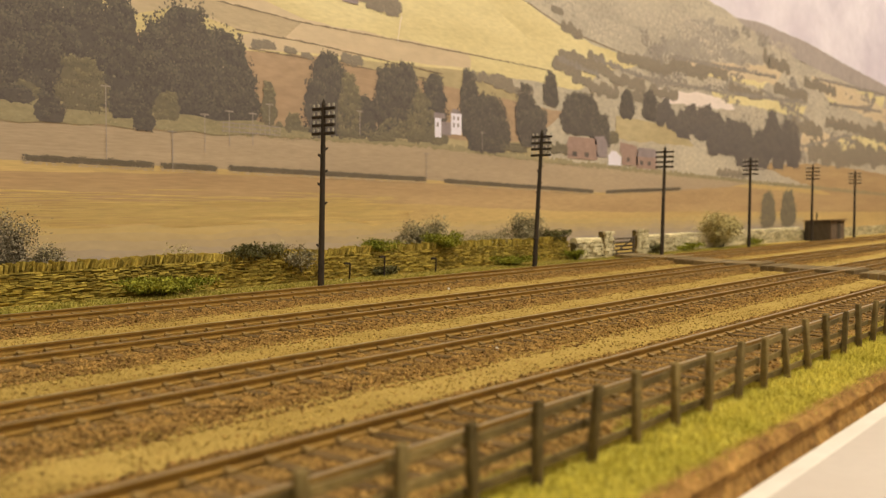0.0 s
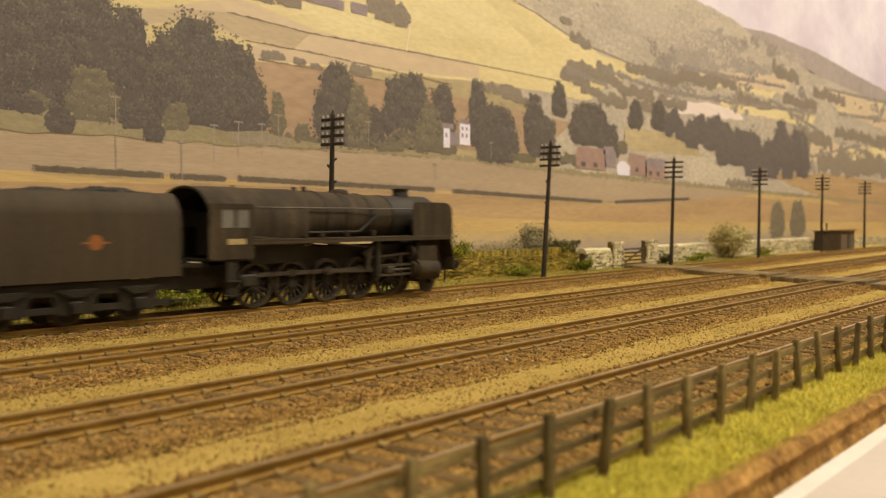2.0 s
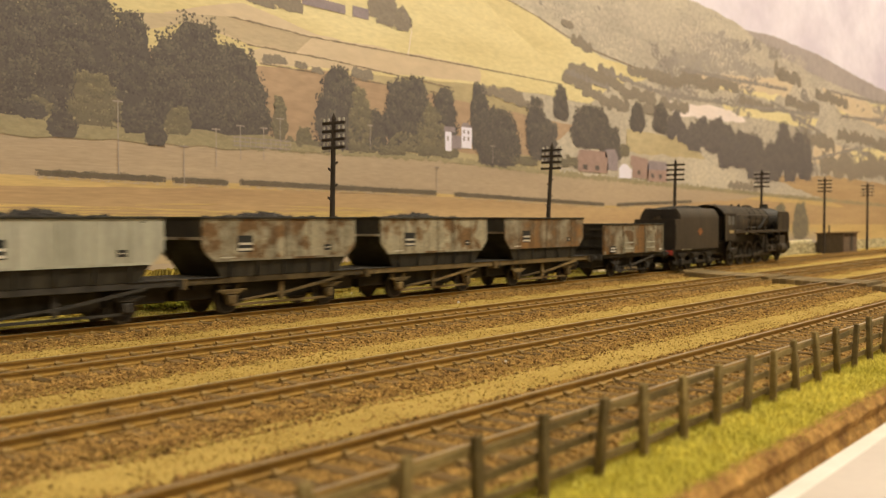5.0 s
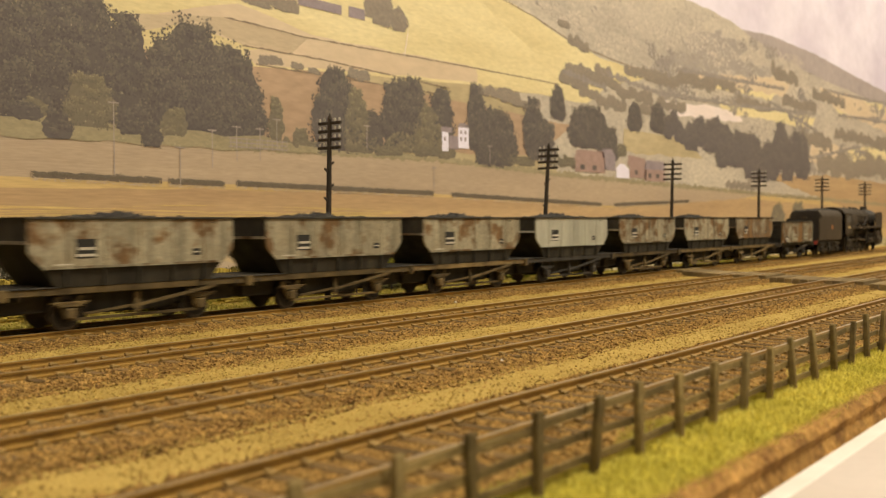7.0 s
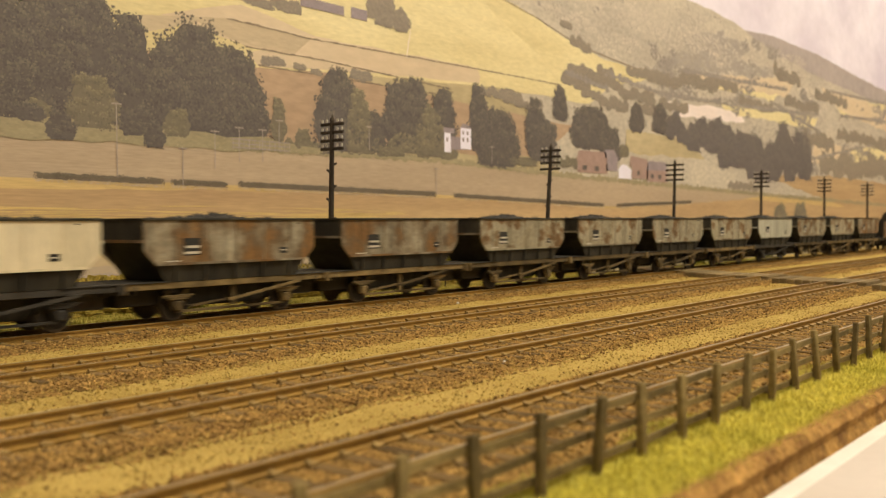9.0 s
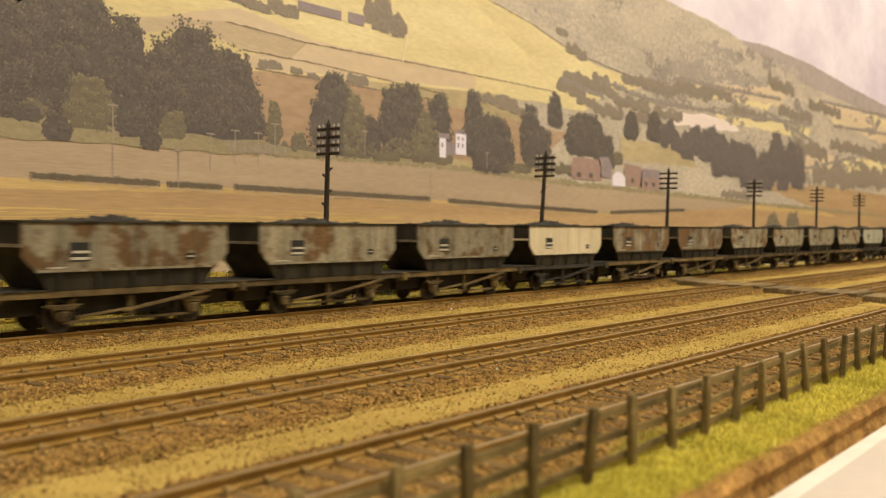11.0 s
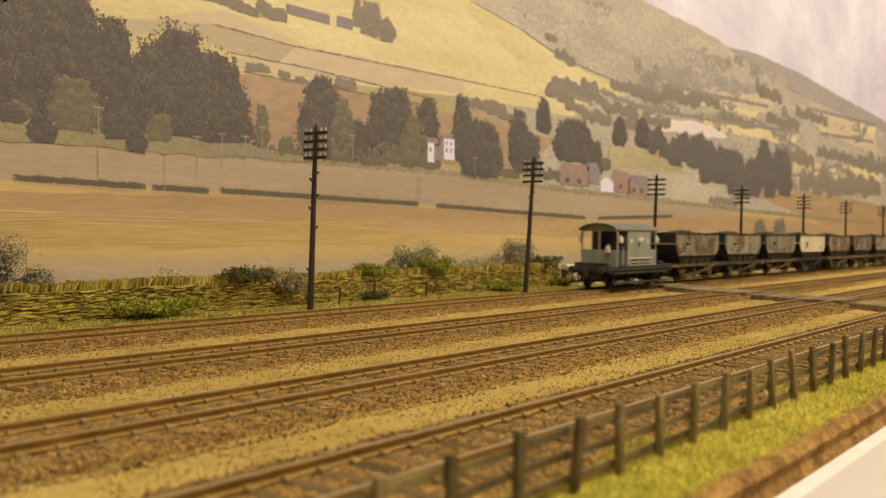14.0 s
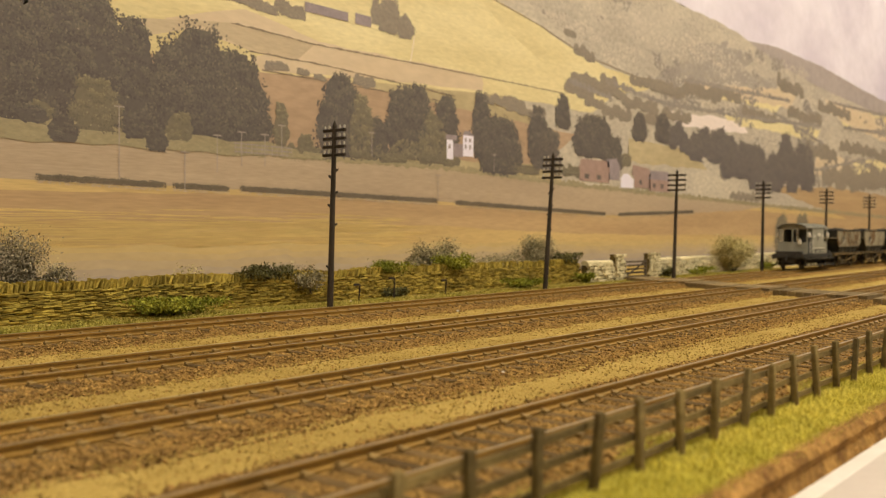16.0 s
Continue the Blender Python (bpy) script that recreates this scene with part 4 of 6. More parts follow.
for a in ((30.3, 28.9, 0.75, 1), (32.6, 28.9, 0.95, 1), (36.4, 28.9, 0.72, 1)):
    wire_stake(*a)


# ---- grass ----
def grasses():
    n = 120000
    x = 4 + 50 * RNG.uniform(0, 1, n) ** 1.6
    y = 4.5 + 2.15 * RNG.uniform(0, 1, n)
    keep = y < 6.35 + 0.35 * np.sin(x * 1.3) * np.sin(x * 0.37)
    x, y = x[keep], y[keep]
    v, f = blades(np.stack([x, y, np.full(len(x), -0.33)], -1), 0.15, 0.022, RNG)
    tagged(soup("grass_strip", v, f, "grass"), "yellow-green static grass along the layout edge", "grass", kind="stuff")
    n = 26000
    x = 12 + 70 * RNG.uniform(0, 1, n) ** 1.4
    y = 27.2 + 2.2 * RNG.uniform(0, 1, n) ** 0.6
    v, f = blades(np.stack([x, y, np.full(n, -0.28)], -1), 0.12, 0.05, RNG)
    tagged(soup("verge_grass", v, f, "verge"), "dull olive grass verge below the stone wall", "grass", kind="stuff")
    # turf under the fibres
    n1 = 300
    xs = np.linspace(0, 80, n1)
    v = []
    for j in range(6):
        for xx in xs:
            v.append((xx, 4.52 + j * 0.36 + (0.22 * noise.noise((xx * 0.9, j, 0)) if j == 5 else 0), -0.262 + 0.03 * noise.noise((xx * 2, j, 3)) - (0.07 if j == 5 else 0)))
    f = [(j * n1 + i, j * n1 + i + 1, (j + 1) * n1 + i + 1, (j + 1) * n1 + i) for j in range(5) for i in range(n1 - 1)]
    tagged(soup("turf", v, f, "turf"), "yellow-green turf strip beside the fence", "grass", kind="structure")


grasses()


# ---- post and rail fence ----
def fence():
    t = thing("wooden_fence", "dark weathered post-and-rail fence standing in grass", "fence", (0, 5.8, -0.3))
    xs = [4.15 + 1.248 * i + RNG.uniform(-0.04, 0.04) for i in range(58)]
    bm = box(B(), -0.066, 0.066, -0.06, 0.06, -0.15, 1.02, 0.025)
    first = part("post", bm, "fence", t)
    for i, x in enumerate(xs):
        o = first if i == 0 else new("post", first.data)
        o.parent = t
        o.matrix_basis = pose(x * K, 0, RNG.uniform(-0.06, 0.03) * K, RNG.uniform(-5, 5), RNG.uniform(-3, 9) + (RNG.uniform(-6, 9) if x > 14 else 0), RNG.uniform(-8, 8))
    for z in (0.2, 0.5, 0.8):
        for i in range(len(xs) - 1):
            a, b = xs[i], xs[i + 1]
            o = part("fence_rail", box(B(), -0.66, 0.66, -0.02, 0.02, -0.05, 0.05), "fence", t)
            o.matrix_basis = pose((a + b) / 2 * K, (0.10 + RNG.uniform(-0.015, 0.02)) * K, (z + RNG.uniform(-0.03, 0.03)) * K, 0, RNG.uniform(-2, 2), RNG.uniform(-0.8, 0.8))


fence()


# ---- telegraph poles ----
def pole():
    t = thing("telegraph_pole", "dark wooden telegraph pole with four insulator arms", "telegraph pole", (26.96, 27.3, -0.2), "line of telegraph poles")
    part("pole", cyl(B(), (0, 0, -0.1), (0, 0, 7.25), 0.135, 0.09, 12), "pole", t)
    part("cap", cyl(B(), (0, 0, 7.25), (0, 0, 7.5), 0.11, 0.01, 12), "pole", t)
    for k in range(4):
        z = 7.10 - 0.33 * k
        arm = part("cross_arm", box(B(), -0.06, 0.06, -0.62, 0.62, z - 0.055, z + 0.055, 0.01), "pole", t)
        for y in (-0.55, -0.3, 0.3, 0.55):
            bm = cyl(B(), (0, y, z + 0.05), (0, y, z + 0.12), 0.02, n=6)
            cyl(bm, (0, y, z + 0.10), (0, y, z + 0.2), 0.05, 0.035, 8)
            part("insulator", bm, "insulator", arm, "pale ceramic insulator")
    for i, z in enumerate((1.6, 3.3, 4.05, 4.6, 5.2, 5.5)):
        s = 1 if i % 2 else -1
        part("step", prism(B(), [(0, z), (s * 0.26, z + 0.09), (s * 0.26, z + 0.02), (0, z - 0.14)], -0.03, 0.03), "pole", t)
    return t


first_pole = pole()
first_pole.matrix_basis = pose(26.96 * K, 27.3 * K, -0.2 * K, 0, 1.7, 0)
for x, z, lean in ((42.9, -0.33, 5.6), (58.6, -0.45, 3.4), (74.65, -0.5, 0.8), (90.75, -0.5, 1.2), (105.3, -0.6, -0.4), (121.5, -0.6, 0.3), (137.5, -0.6, 0)):
    copy_thing(first_pole, pose(x * K, 27.3 * K, z * K, 0, lean, RNG.uniform(-5, 5)))


# ---- dry stone walls ----
def stone_mesh(name, l, h, d, seed):
    bm = box(B(), -l / 2, l / 2, -d / 2, d / 2, -h / 2, h / 2, min(l, h) * 0.16)
    r = random.Random(seed)
    for v in bm.verts:
        v.co += Vector((r.uniform(-1, 1) * l * 0.06, r.uniform(-1, 1) * d * 0.10, r.uniform(-1, 1) * h * 0.10))
    bmesh.ops.triangulate(bm, faces=bm.faces[:])
    me = bpy.data.meshes.new(name)
    bm.to_mesh(me)
    bm.free()
    me.transform(Matrix.Scale(K, 4))
    return me


def stone_wall(name, label, x0, x1, y, height, z0, mats, split, courses, coping, length=0.42):
    """Courses of rough stones with upright coping; stones as pieces up to x = split, joined past it."""
    piece_mat, rest_mat = mats
    t = thing(name, label, "wall", (0, y, z0), kind="structure")
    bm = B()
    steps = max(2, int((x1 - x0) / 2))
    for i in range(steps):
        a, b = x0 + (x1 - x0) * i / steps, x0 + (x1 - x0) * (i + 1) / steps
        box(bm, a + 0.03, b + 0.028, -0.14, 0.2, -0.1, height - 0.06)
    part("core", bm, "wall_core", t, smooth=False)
    shapes = [stone_mesh("stone", length * q, height / courses * (0.88, 0.97, 0.82, 0.92)[i], 0.2, i) for i, q in enumerate((0.6, 0.85, 1.0, 1.25))]
    cope = [stone_mesh("coping_stone", (0.075, 0.10, 0.12)[i], (0.36, 0.30, 0.33)[i], 0.42, 10 + i) for i in range(3)]
    for me in shapes + cope:
        me.materials.append(M[piece_mat])
    jv, jf, used = [], [], 0

    def place(me, nm, m, x):
        nonlocal used
        if x < split and used < 300:
            o = new(nm, me)
            o.parent = t
            o.matrix_basis = m
            used += 1
        else:
            k = len(jv)
            jv.extend([tuple((m @ v.co) / K) for v in me.vertices])
            jf.extend([tuple(k + i for i in p.vertices) for p in me.polygons])

    dip = lambda x: 0.10 * noise.noise((x * 0.25, y, 3))
    for c in range(courses):
        z = height * (c + 0.5) / courses
        x = x0 + RNG.uniform(0, 0.2)
        while x < x1:
            k = int(RNG.integers(4))
            l = length * (0.6, 0.85, 1.0, 1.25)[k]
            place(shapes[k], "stone", pose((x + l / 2) * K, (-0.17 + RNG.uniform(-0.05, 0.04)) * K, (z + dip(x) * c / courses + RNG.uniform(-0.02, 0.02)) * K, RNG.uniform(-4, 4), RNG.uniform(-5, 5), RNG.uniform(-4, 4)), x)
            x += l * 1.03
    if coping:
        x = x0
        while x < x1:
            place(cope[int(RNG.integers(3))], "coping_stone", pose(x * K, 0.02 * K, (height + 0.12 + dip(x) + RNG.uniform(-0.04, 0.05)) * K, RNG.uniform(-9, 9), RNG.uniform(4, 36), RNG.uniform(-12, 12)), x)
            x += RNG.uniform(0.11, 0.18)
    if jv:
        tagged(soup("stones", jv, jf, rest_mat, t), kind="stuff")
    return t


stone_wall("dry_stone_wall", "mossy brown dry stone wall with upright coping", 6, 29, 29.8, 1.12, -0.28, ("wall_stone", "wall_stone_rest"), 25.0, 16, True, 0.33)
stone_wall("dry_stone_wall", "mossy brown dry stone wall part hidden by weeds", 29.2, 50.4, 29.9, 1.15, -0.28, ("wall_stone", "wall_stone_rest"), 36.0, 16, True, 0.33)
stone_wall("limestone_wall", "pale limestone wall beside the gateway", 50.4, 53.6, 29.3, 1.15, -0.28, ("pale_stone", "pale_stone_rest"), 60, 6, False, 0.6)
stone_wall("limestone_wall", "pale limestone wall running past the gateway", 59.7, 135, 29.6, 1.05, -0.28, ("pale_stone", "pale_stone_rest"), 78, 6, False, 0.6)
for x in (54.3, 59.0):
    stone_wall("gate_pillar", "rough pale stone gate pillar", x - 0.55, x + 0.5, 29.2, 1.75, -0.28, ("pale_stone", "pale_stone_rest"), 999, 8, False, 0.5)


for x0, x1, y in ((50.4, 53.6, 29.3), (59.7, 94.0, 29.6)):
    bm = B()
    n = int((x1 - x0) / 1.1)
    for k in range(n):
        a, c = x0 + (x1 - x0) * k / n, x0 + (x1 - x0) * (k + 1) / n - 0.03
        h = 0.04 * noise.noise((a, y, 1))
        prism(bm, [(-0.27, 0.85), (-0.26, 1.02 + h), (-0.12, 1.12 + h), (0.1, 1.12 + h), (0.24, 1.02 + h), (0.25, 0.85)], a, c, "x")
    tagged(part("wall_coping", bm, "pale_stone_rest", None, at=(0, y, -0.05)), "rounded pale mortar coping on the limestone wall", "coping", kind="structure")


def gate():
    t = thing("field_gate", "dark wooden field gate between stone pillars", "gate", (54.95, 29.0, -0.2))
    for x in (0.08, 3.0):
        part("stile", box(B(), x - 0.07, x + 0.07, -0.05, 0.05, 0, 1.25, 0.015), "hut_wood", t)
    for k in range(5):
        z = 0.15 + k * 0.24
        part("bar", box(B(), 0.15, 2.93, -0.03, 0.03, z - 0.06, z + 0.06), "hut_wood", t)
    part("brace", bar(B(), (0.15, -0.06, 0.2), (2.9, -0.06, 1.15), 0.1, 0.04), "hut_wood", t)


gate()


def hut():
    t = thing("lineside_hut", "dark timber lineside hut with a brown brick front", "hut", (94.8, 26.65, -0.25))
    for i in range(6):
        part("board", box(B(), 0, 0.07, 0.09 + i * 0.4, 0.09 + i * 0.4 + 0.385, 0, 1.95), "hut_wood", t, smooth=False)
    part("front_wall", box(B(), 0.0, 4.4, 0, 0.08, 0, 1.95, 0.01), "hut_front", t, "weathered brown brick front")
    part("door", box(B(), 2.0, 2.9, -0.04, -0.001, 0.05, 1.85, 0.01), "hut_wood", t)
    part("back_wall", box(B(), 0.071, 4.4, 2.48, 2.55, 0, 1.85), "hut_wood", t)
    part("end_wall", box(B(), 4.33, 4.4, 0.081, 2.47, 0, 1.9), "hut_wood", t)
    part("roof", prism(B(), [(-0.2, 1.96), (2.65, 1.86), (2.65, 1.96), (-0.2, 2.08)], -0.15, 4.55, "x"), "hut_roof", t)
    part("stove_pipe", cyl(B(), (1.4, 1.8, 1.9), (1.4, 1.8, 2.7), 0.07, n=10), "under_dark", t)


hut()


# ---- boarded crossing ----
def crossing():
    t = thing("boarded_crossing", "dark timber boarded crossing over the tracks", "crossing", (0, 0, 0), kind="structure")
    for yc in TRACKS.values():
        xc = 46.6 + (yc - 10.5) * 0.5
        for y0, y1 in ((-1.25, -0.82), (-0.58, -0.2), (-0.19, 0.19), (0.2, 0.58), (0.82, 1.25)):
            part("plank", box(B(), xc - 1.4, xc + 1.4, yc + y0, yc + y1, -0.3, 0.0 + RNG.uniform(-0.02, 0.01), 0.02), "plank", t)
    for y0, y1 in ((20.5, 23.3), (14.9, 17.2), (9.8, 11.7), (26.4, 28.4)):
        n = int((y1 - y0) / 0.4)
        for k in range(n):
            y = y0 + (y1 - y0) * k / n
            xc = 46.6 + (y + 0.2 - 10.5) * 0.5
            part("plank", box(B(), xc - 1.4, xc + 1.4, y, y + 0.37, -0.36, -0.03 + RNG.uniform(-0.015, 0.015), 0.02), "plank", t)


crossing()


# ---- shrubs and weeds ----
def shrub(name, label, x, y, z, w, h, material, n, leaf, d=None, twigs=9, seed=0, rim=""):
    r = np.random.default_rng(seed + int(x * 7))
    t = thing(name, label, "bush" if h > 0.7 else "weeds", (x, y, z), "lineside shrubs" if h > 0.7 else "lineside weeds")
    d = d or w * 0.6
    bm = B()
    tips = []
    for i in range(twigs):
        p = Vector((r.uniform(-0.1, 0.1) * w, r.uniform(-0.1, 0.1) * d, 0))
        q = Vector((r.uniform(-0.45, 0.45) * w, r.uniform(-0.4, 0.4) * d, h * r.uniform(0.45, 0.9)))
        mid = (p + q) / 2 + Vector((r.uniform(-0.08, 0.08) * w, 0, h * 0.1))
        cyl(bm, p, mid, 0.028 * h ** 0.5, 0.018 * h ** 0.5, 5, False)
        cyl(bm, mid, q, 0.018 * h ** 0.5, 0.006, 5, False)
        tips += [mid, q, q]
    part("stem", bm, "twig", t)
    centres = np.array([tuple(c) for c in tips])
    pick = centres[r.integers(len(centres), size=n)]
    pts = pick + r.normal(size=(n, 3)) * np.array([w * 0.10, d * 0.11, h * 0.10])
    pts[:, 2] = np.clip(pts[:, 2], 0.02, h * 1.08)
    # leaves filling the rounded crown
    k = n if h > 1.3 else n // 5
    u = r.normal(size=(k, 3))
    u *= (r.uniform(0.25, 1.0, k) ** 0.6 / np.linalg.norm(u, axis=1))[:, None]
    lump = np.array([0.85 + 0.5 * noise.noise((a * 1.7 + x, b * 1.7, c * 1.7)) for a, b, c in u])
    fill = u * lump[:, None] * np.array([w * 0.46, d * 0.46, h * 0.46]) + np.array([0, 0, h * 0.5])
    pts = np.concatenate([pts, fill[fill[:, 2] > 0.02]])
    v, f = leaves(pts, leaf, r)
    soup("foliage", v, f, material, t)
    if rim:
        k = n // 2
        pts = centres[r.integers(len(centres), size=k)] + r.normal(size=(k, 3)) * np.array([w * 0.16, d * 0.16, h * 0.15])
        far = ((pts[:, 0] / (w * 0.5)) ** 2 + ((pts[:, 2] - h * 0.45) / (h * 0.5)) ** 2 > 0.45) & (pts[:, 2] > 0.1) & (pts[:, 2] < h * 1.12)
        v, f = leaves(pts[far], leaf * 0.6, r)
        soup("dry_foliage", v, f, rim, t, "pale dry leaf tips")


for a in (("shrub", "grey-brown shrub with wispy pale tips behind the wall", 37.3, 30.9, -0.2, 3.3, 2.55, "leaf_grey", 6500, 0.055),
          ("shrub", "grey-brown shrub with wispy pale tips behind the wall", 47.6, 31.0, -0.2, 2.9, 2.6, "leaf_grey", 5500, 0.055),
          ("shrub", "pale dry bush in front of the limestone wall", 72.6, 28.9, -0.2, 4.2, 2.7, "leaf_straw", 5500, 0.075),
          ("shrub", "slate-grey bush with pale tips behind the stone wall", 15.75, 31.2, -0.2, 2.5, 2.9, "leaf_slate", 7000, 0.05),
          ("shrub", "low slate-grey bush behind the stone wall", 17.1, 30.9, -0.2, 1.6, 1.75, "leaf_slate", 4500, 0.05),
          ("shrub", "faint dry scrub behind the stone wall", 43.0, 31.2, -0.2, 4.5, 1.7, "leaf_grey", 3500, 0.05),
          ("shrub", "straw-coloured scrub behind the stone wall", 23.2, 31.3, -0.2, 1.8, 1.7, "leaf_straw", 500, 0.05)):
    shrub(*a, rim="leaf_straw")
for a in (("shrub", "dark creeper spilling over the stone wall", 25.4, 29.7, 0.75, 2.6, 0.75, "leaf_dark", 1800, 0.06),
          ("shrub", "pale grey creeper over the stone wall", 28.0, 29.6, 0.2, 2.0, 1.25, "leaf_grey", 2000, 0.055),
          ("shrub", "bright green bush growing on the wall", 33.8, 29.9, 0.72, 2.8, 0.75, "leaf_green", 2200, 0.055),
          ("shrub", "spiky green bush on the stone wall", 38.4, 29.8, 0.7, 2.8, 1.0, "leaf_green", 2200, 0.065),
          ("shrub", "dark bush on the end of the stone wall", 49.6, 29.9, 0.7, 2.2, 0.9, "leaf_dark", 900, 0.08)):
    shrub(*a)
for a in (("weeds", "bright green weeds at the foot of the stone wall", 20.9, 29.0, -0.25, 4.0, 0.68, "leaf_green", 4200, 0.06),
          ("weeds", "dark green weeds at the foot of the stone wall", 33.4, 29.4, -0.25, 1.7, 0.45, "leaf_dark", 900, 0.06),
          ("weeds", "green weeds at the foot of the stone wall", 43.6, 29.2, -0.25, 3.4, 0.6, "leaf_green", 2200, 0.065),
          ("weeds", "green weeds beside the gateway", 50.2, 29.0, -0.25, 1.6, 0.6, "leaf_green", 600, 0.09),
          ("weeds", "dark green weeds by the limestone wall", 61.2, 28.9, -0.25, 1.6, 0.6, "leaf_dark", 500, 0.09),
          ("weeds", "green weeds by the limestone wall", 66.0, 28.9, -0.25, 3.0, 0.55, "leaf_green", 700, 0.09),
          ("weeds", "green weeds by the limestone wall", 80.5, 29.0, -0.25, 2.6, 0.6, "leaf_green", 500, 0.1)):
    shrub(*a)


# ---- the train ----
def train_at(t):
    """How far along the far track the first hopper's leading end stands."""
    s = (t - 8) / 8
    return sum(c * s ** k for k, c in enumerate((81.4195, 111.1932, 10.9000, 2.3656, -27.7934, -21.9254, 32.6789, 34.9721, -11.1950, -16.3896, -2.3104)))


MOVING = []      # (thing, offset from the first hopper)
TURNING = []     # (wheelset, place on its thing, radius)
RODS = []        # (part, kind, place)


def buffers(t, x, sgn, z=1.05):
    for s in (-1, 1):
        bm = cyl(B(), (x, s * 0.87, z), (x + sgn * 0.34, s * 0.87, z), 0.10, 0.08, 12)
        cyl(bm, (x + sgn * 0.34, s * 0.87, z), (x + sgn * 0.46, s * 0.87, z), 0.045, n=8)
        cyl(bm, (x + sgn * 0.46, s * 0.87, z), (x + sgn * 0.52, s * 0.87, z), 0.20, 0.19, 16)
        part("buffer", bm, "under_dark", t)
    bm = B()
    box(bm, x, x + sgn * 0.3, -0.04, 0.04, z - 0.05, z + 0.05)
    box(bm, x + sgn * 0.3, x + sgn * 0.62, -0.03, 0.03, z - 0.35, z - 0.02)
    part("coupling", bm, "under_dark", t)


def wheelset(t, x, r, holes=True):
    bm = cyl(B(), (0, -0.95, 0), (0, 0.95, 0), 0.07, n=8)
    for s in (-1, 1):
        cyl(bm, (0, s * 0.70, 0), (0, s * 0.76, 0), r * 0.82, n=20)
        cyl(bm, (0, s * 0.76, 0), (0, s * 0.82, 0), r * 0.3, r * 0.22, 12)
        for k in range(3):
            a = k * 2.094
            box(bm, r * 0.5 * math.cos(a) - 0.06, r * 0.5 * math.cos(a) + 0.06, s * 0.765 - 0.008, s * 0.765 + 0.008, r * 0.5 * math.sin(a) - 0.06, r * 0.5 * math.sin(a) + 0.06)
    w = part("wheelset", bm, "wheel", t, at=(x, 0, r))
    for s in (-1, 1):
        bm = cyl(B(), (0, s * 0.66, 0), (0, s * 0.75, 0), r, r * 0.99, 24)
        cyl(bm, (0, s * 0.64, 0), (0, s * 0.66, 0), r * 1.06, n=24)
        part("tyre", bm, "tyre", w, "worn steel tyre")
    TURNING.append((w, (x, 0, r), r))


def running_gear(t, xs, sole_mat, gear_mat, x_lo, x_hi):
    """Solebars, headstocks, axleguards, tie bar and brake lever of a four-wheel wagon."""
    for s in (-1, 1):
        part("solebar", box(B(), x_lo, x_hi, s * 1.0 - 0.05, s * 1.0 + 0.05, 1.0, 1.19, 0.012), sole_mat, t)
        part("tie_bar", box(B(), xs[0], xs[1], s * 0.93 - 0.02, s * 0.93 + 0.02, 0.26, 0.34), gear_mat, t)
        for x in xs:
            part("axleguard", prism(B(), [(x - 0.42, 0.95), (x - 0.14, 0.32), (x + 0.14, 0.32), (x + 0.42, 0.95), (x + 0.3, 0.95), (x + 0.1, 0.55), (x - 0.1, 0.55), (x - 0.3, 0.95)], s * 0.92 - 0.02, s * 0.92 + 0.02), gear_mat, t)
            bm = box(B(), x - 0.14, x + 0.14, s * 0.99 - 0.09, s * 0.99 + 0.09, 0.33, 0.62, 0.03)
            part("axlebox", bm, gear_mat, t)
            bm = B()
            for k in range(3):
                box(bm, x - 0.55 + k * 0.12, x + 0.55 - k * 0.12, s * 0.98 - 0.05, s * 0.98 + 0.05, 0.76 - k * 0.05, 0.80 - k * 0.05)
            part("leaf_spring", bm, gear_mat, t)
        mid = (xs[0] + xs[1]) / 2
        part("brake_lever", bar(B(), (mid - 0.3, s * 1.1, 0.55), (xs[1] + 0.55, s * 1.1, 1.0), 0.09, 0.04), gear_mat, t)
        part("brake_rod", bar(B(), (xs[0] + 0.5, s * 0.85, 0.42), (mid, s * 0.85, 0.58), 0.07, 0.05), gear_mat, t)
        bm = box(B(), mid - 0.09, mid + 0.09, s * 0.9 - 0.03, s * 0.9 + 0.03, 0.35, 0.95)
        part("v_hanger", bm, gear_mat, t)
        for x, d in ((xs[0], 1), (xs[1], -1)):
            part("brake_shoe", box(B(), x + d * 0.52 - 0.05, x + d * 0.52 + 0.05, s * 0.74 - 0.05, s * 0.74 + 0.05, 0.3, 0.75, 0.02), "under_dark", t)
    # solid dark block added between the solebars as shade beneath the wagon
    part("underframe", box(B(), x_lo + 0.1, x_hi - 0.1, -0.52, 0.52, 0.5, 1.05, 0.03), "under_dark", t)
    for x in (x_lo, x_hi):
        part("headstock", box(B(), x - 0.06, x + 0.06, -1.15, 1.15, 0.9, 1.22, 0.015), sole_mat, t)
    for x in xs:
        wheelset(t, x, 0.475)


def coal_heap(t, x0, x1, z, h, hw, n=420):
    r = np.random.default_rng(int(abs(x0 * 10)) + 3)
    x = r.uniform(x0, x1, n)
    y = r.uniform(-hw, hw, n)
    u = (x - x0) / (x1 - x0)
    top = h * np.sin(np.pi * u) ** 0.6 * (1 - (np.abs(y) / hw) ** 2 * 0.6) * (0.75 + 0.35 * np.sin(x * 2.3) * np.sin(x * 0.9 + 1))
    v, f = stones(np.stack([x, y, z + top * r.uniform(0.75, 1.0, n)], -1), r.uniform(0.10, 0.22, n), r)
    soup("coal_load", v, f, "coal", t, "heaped black coal")


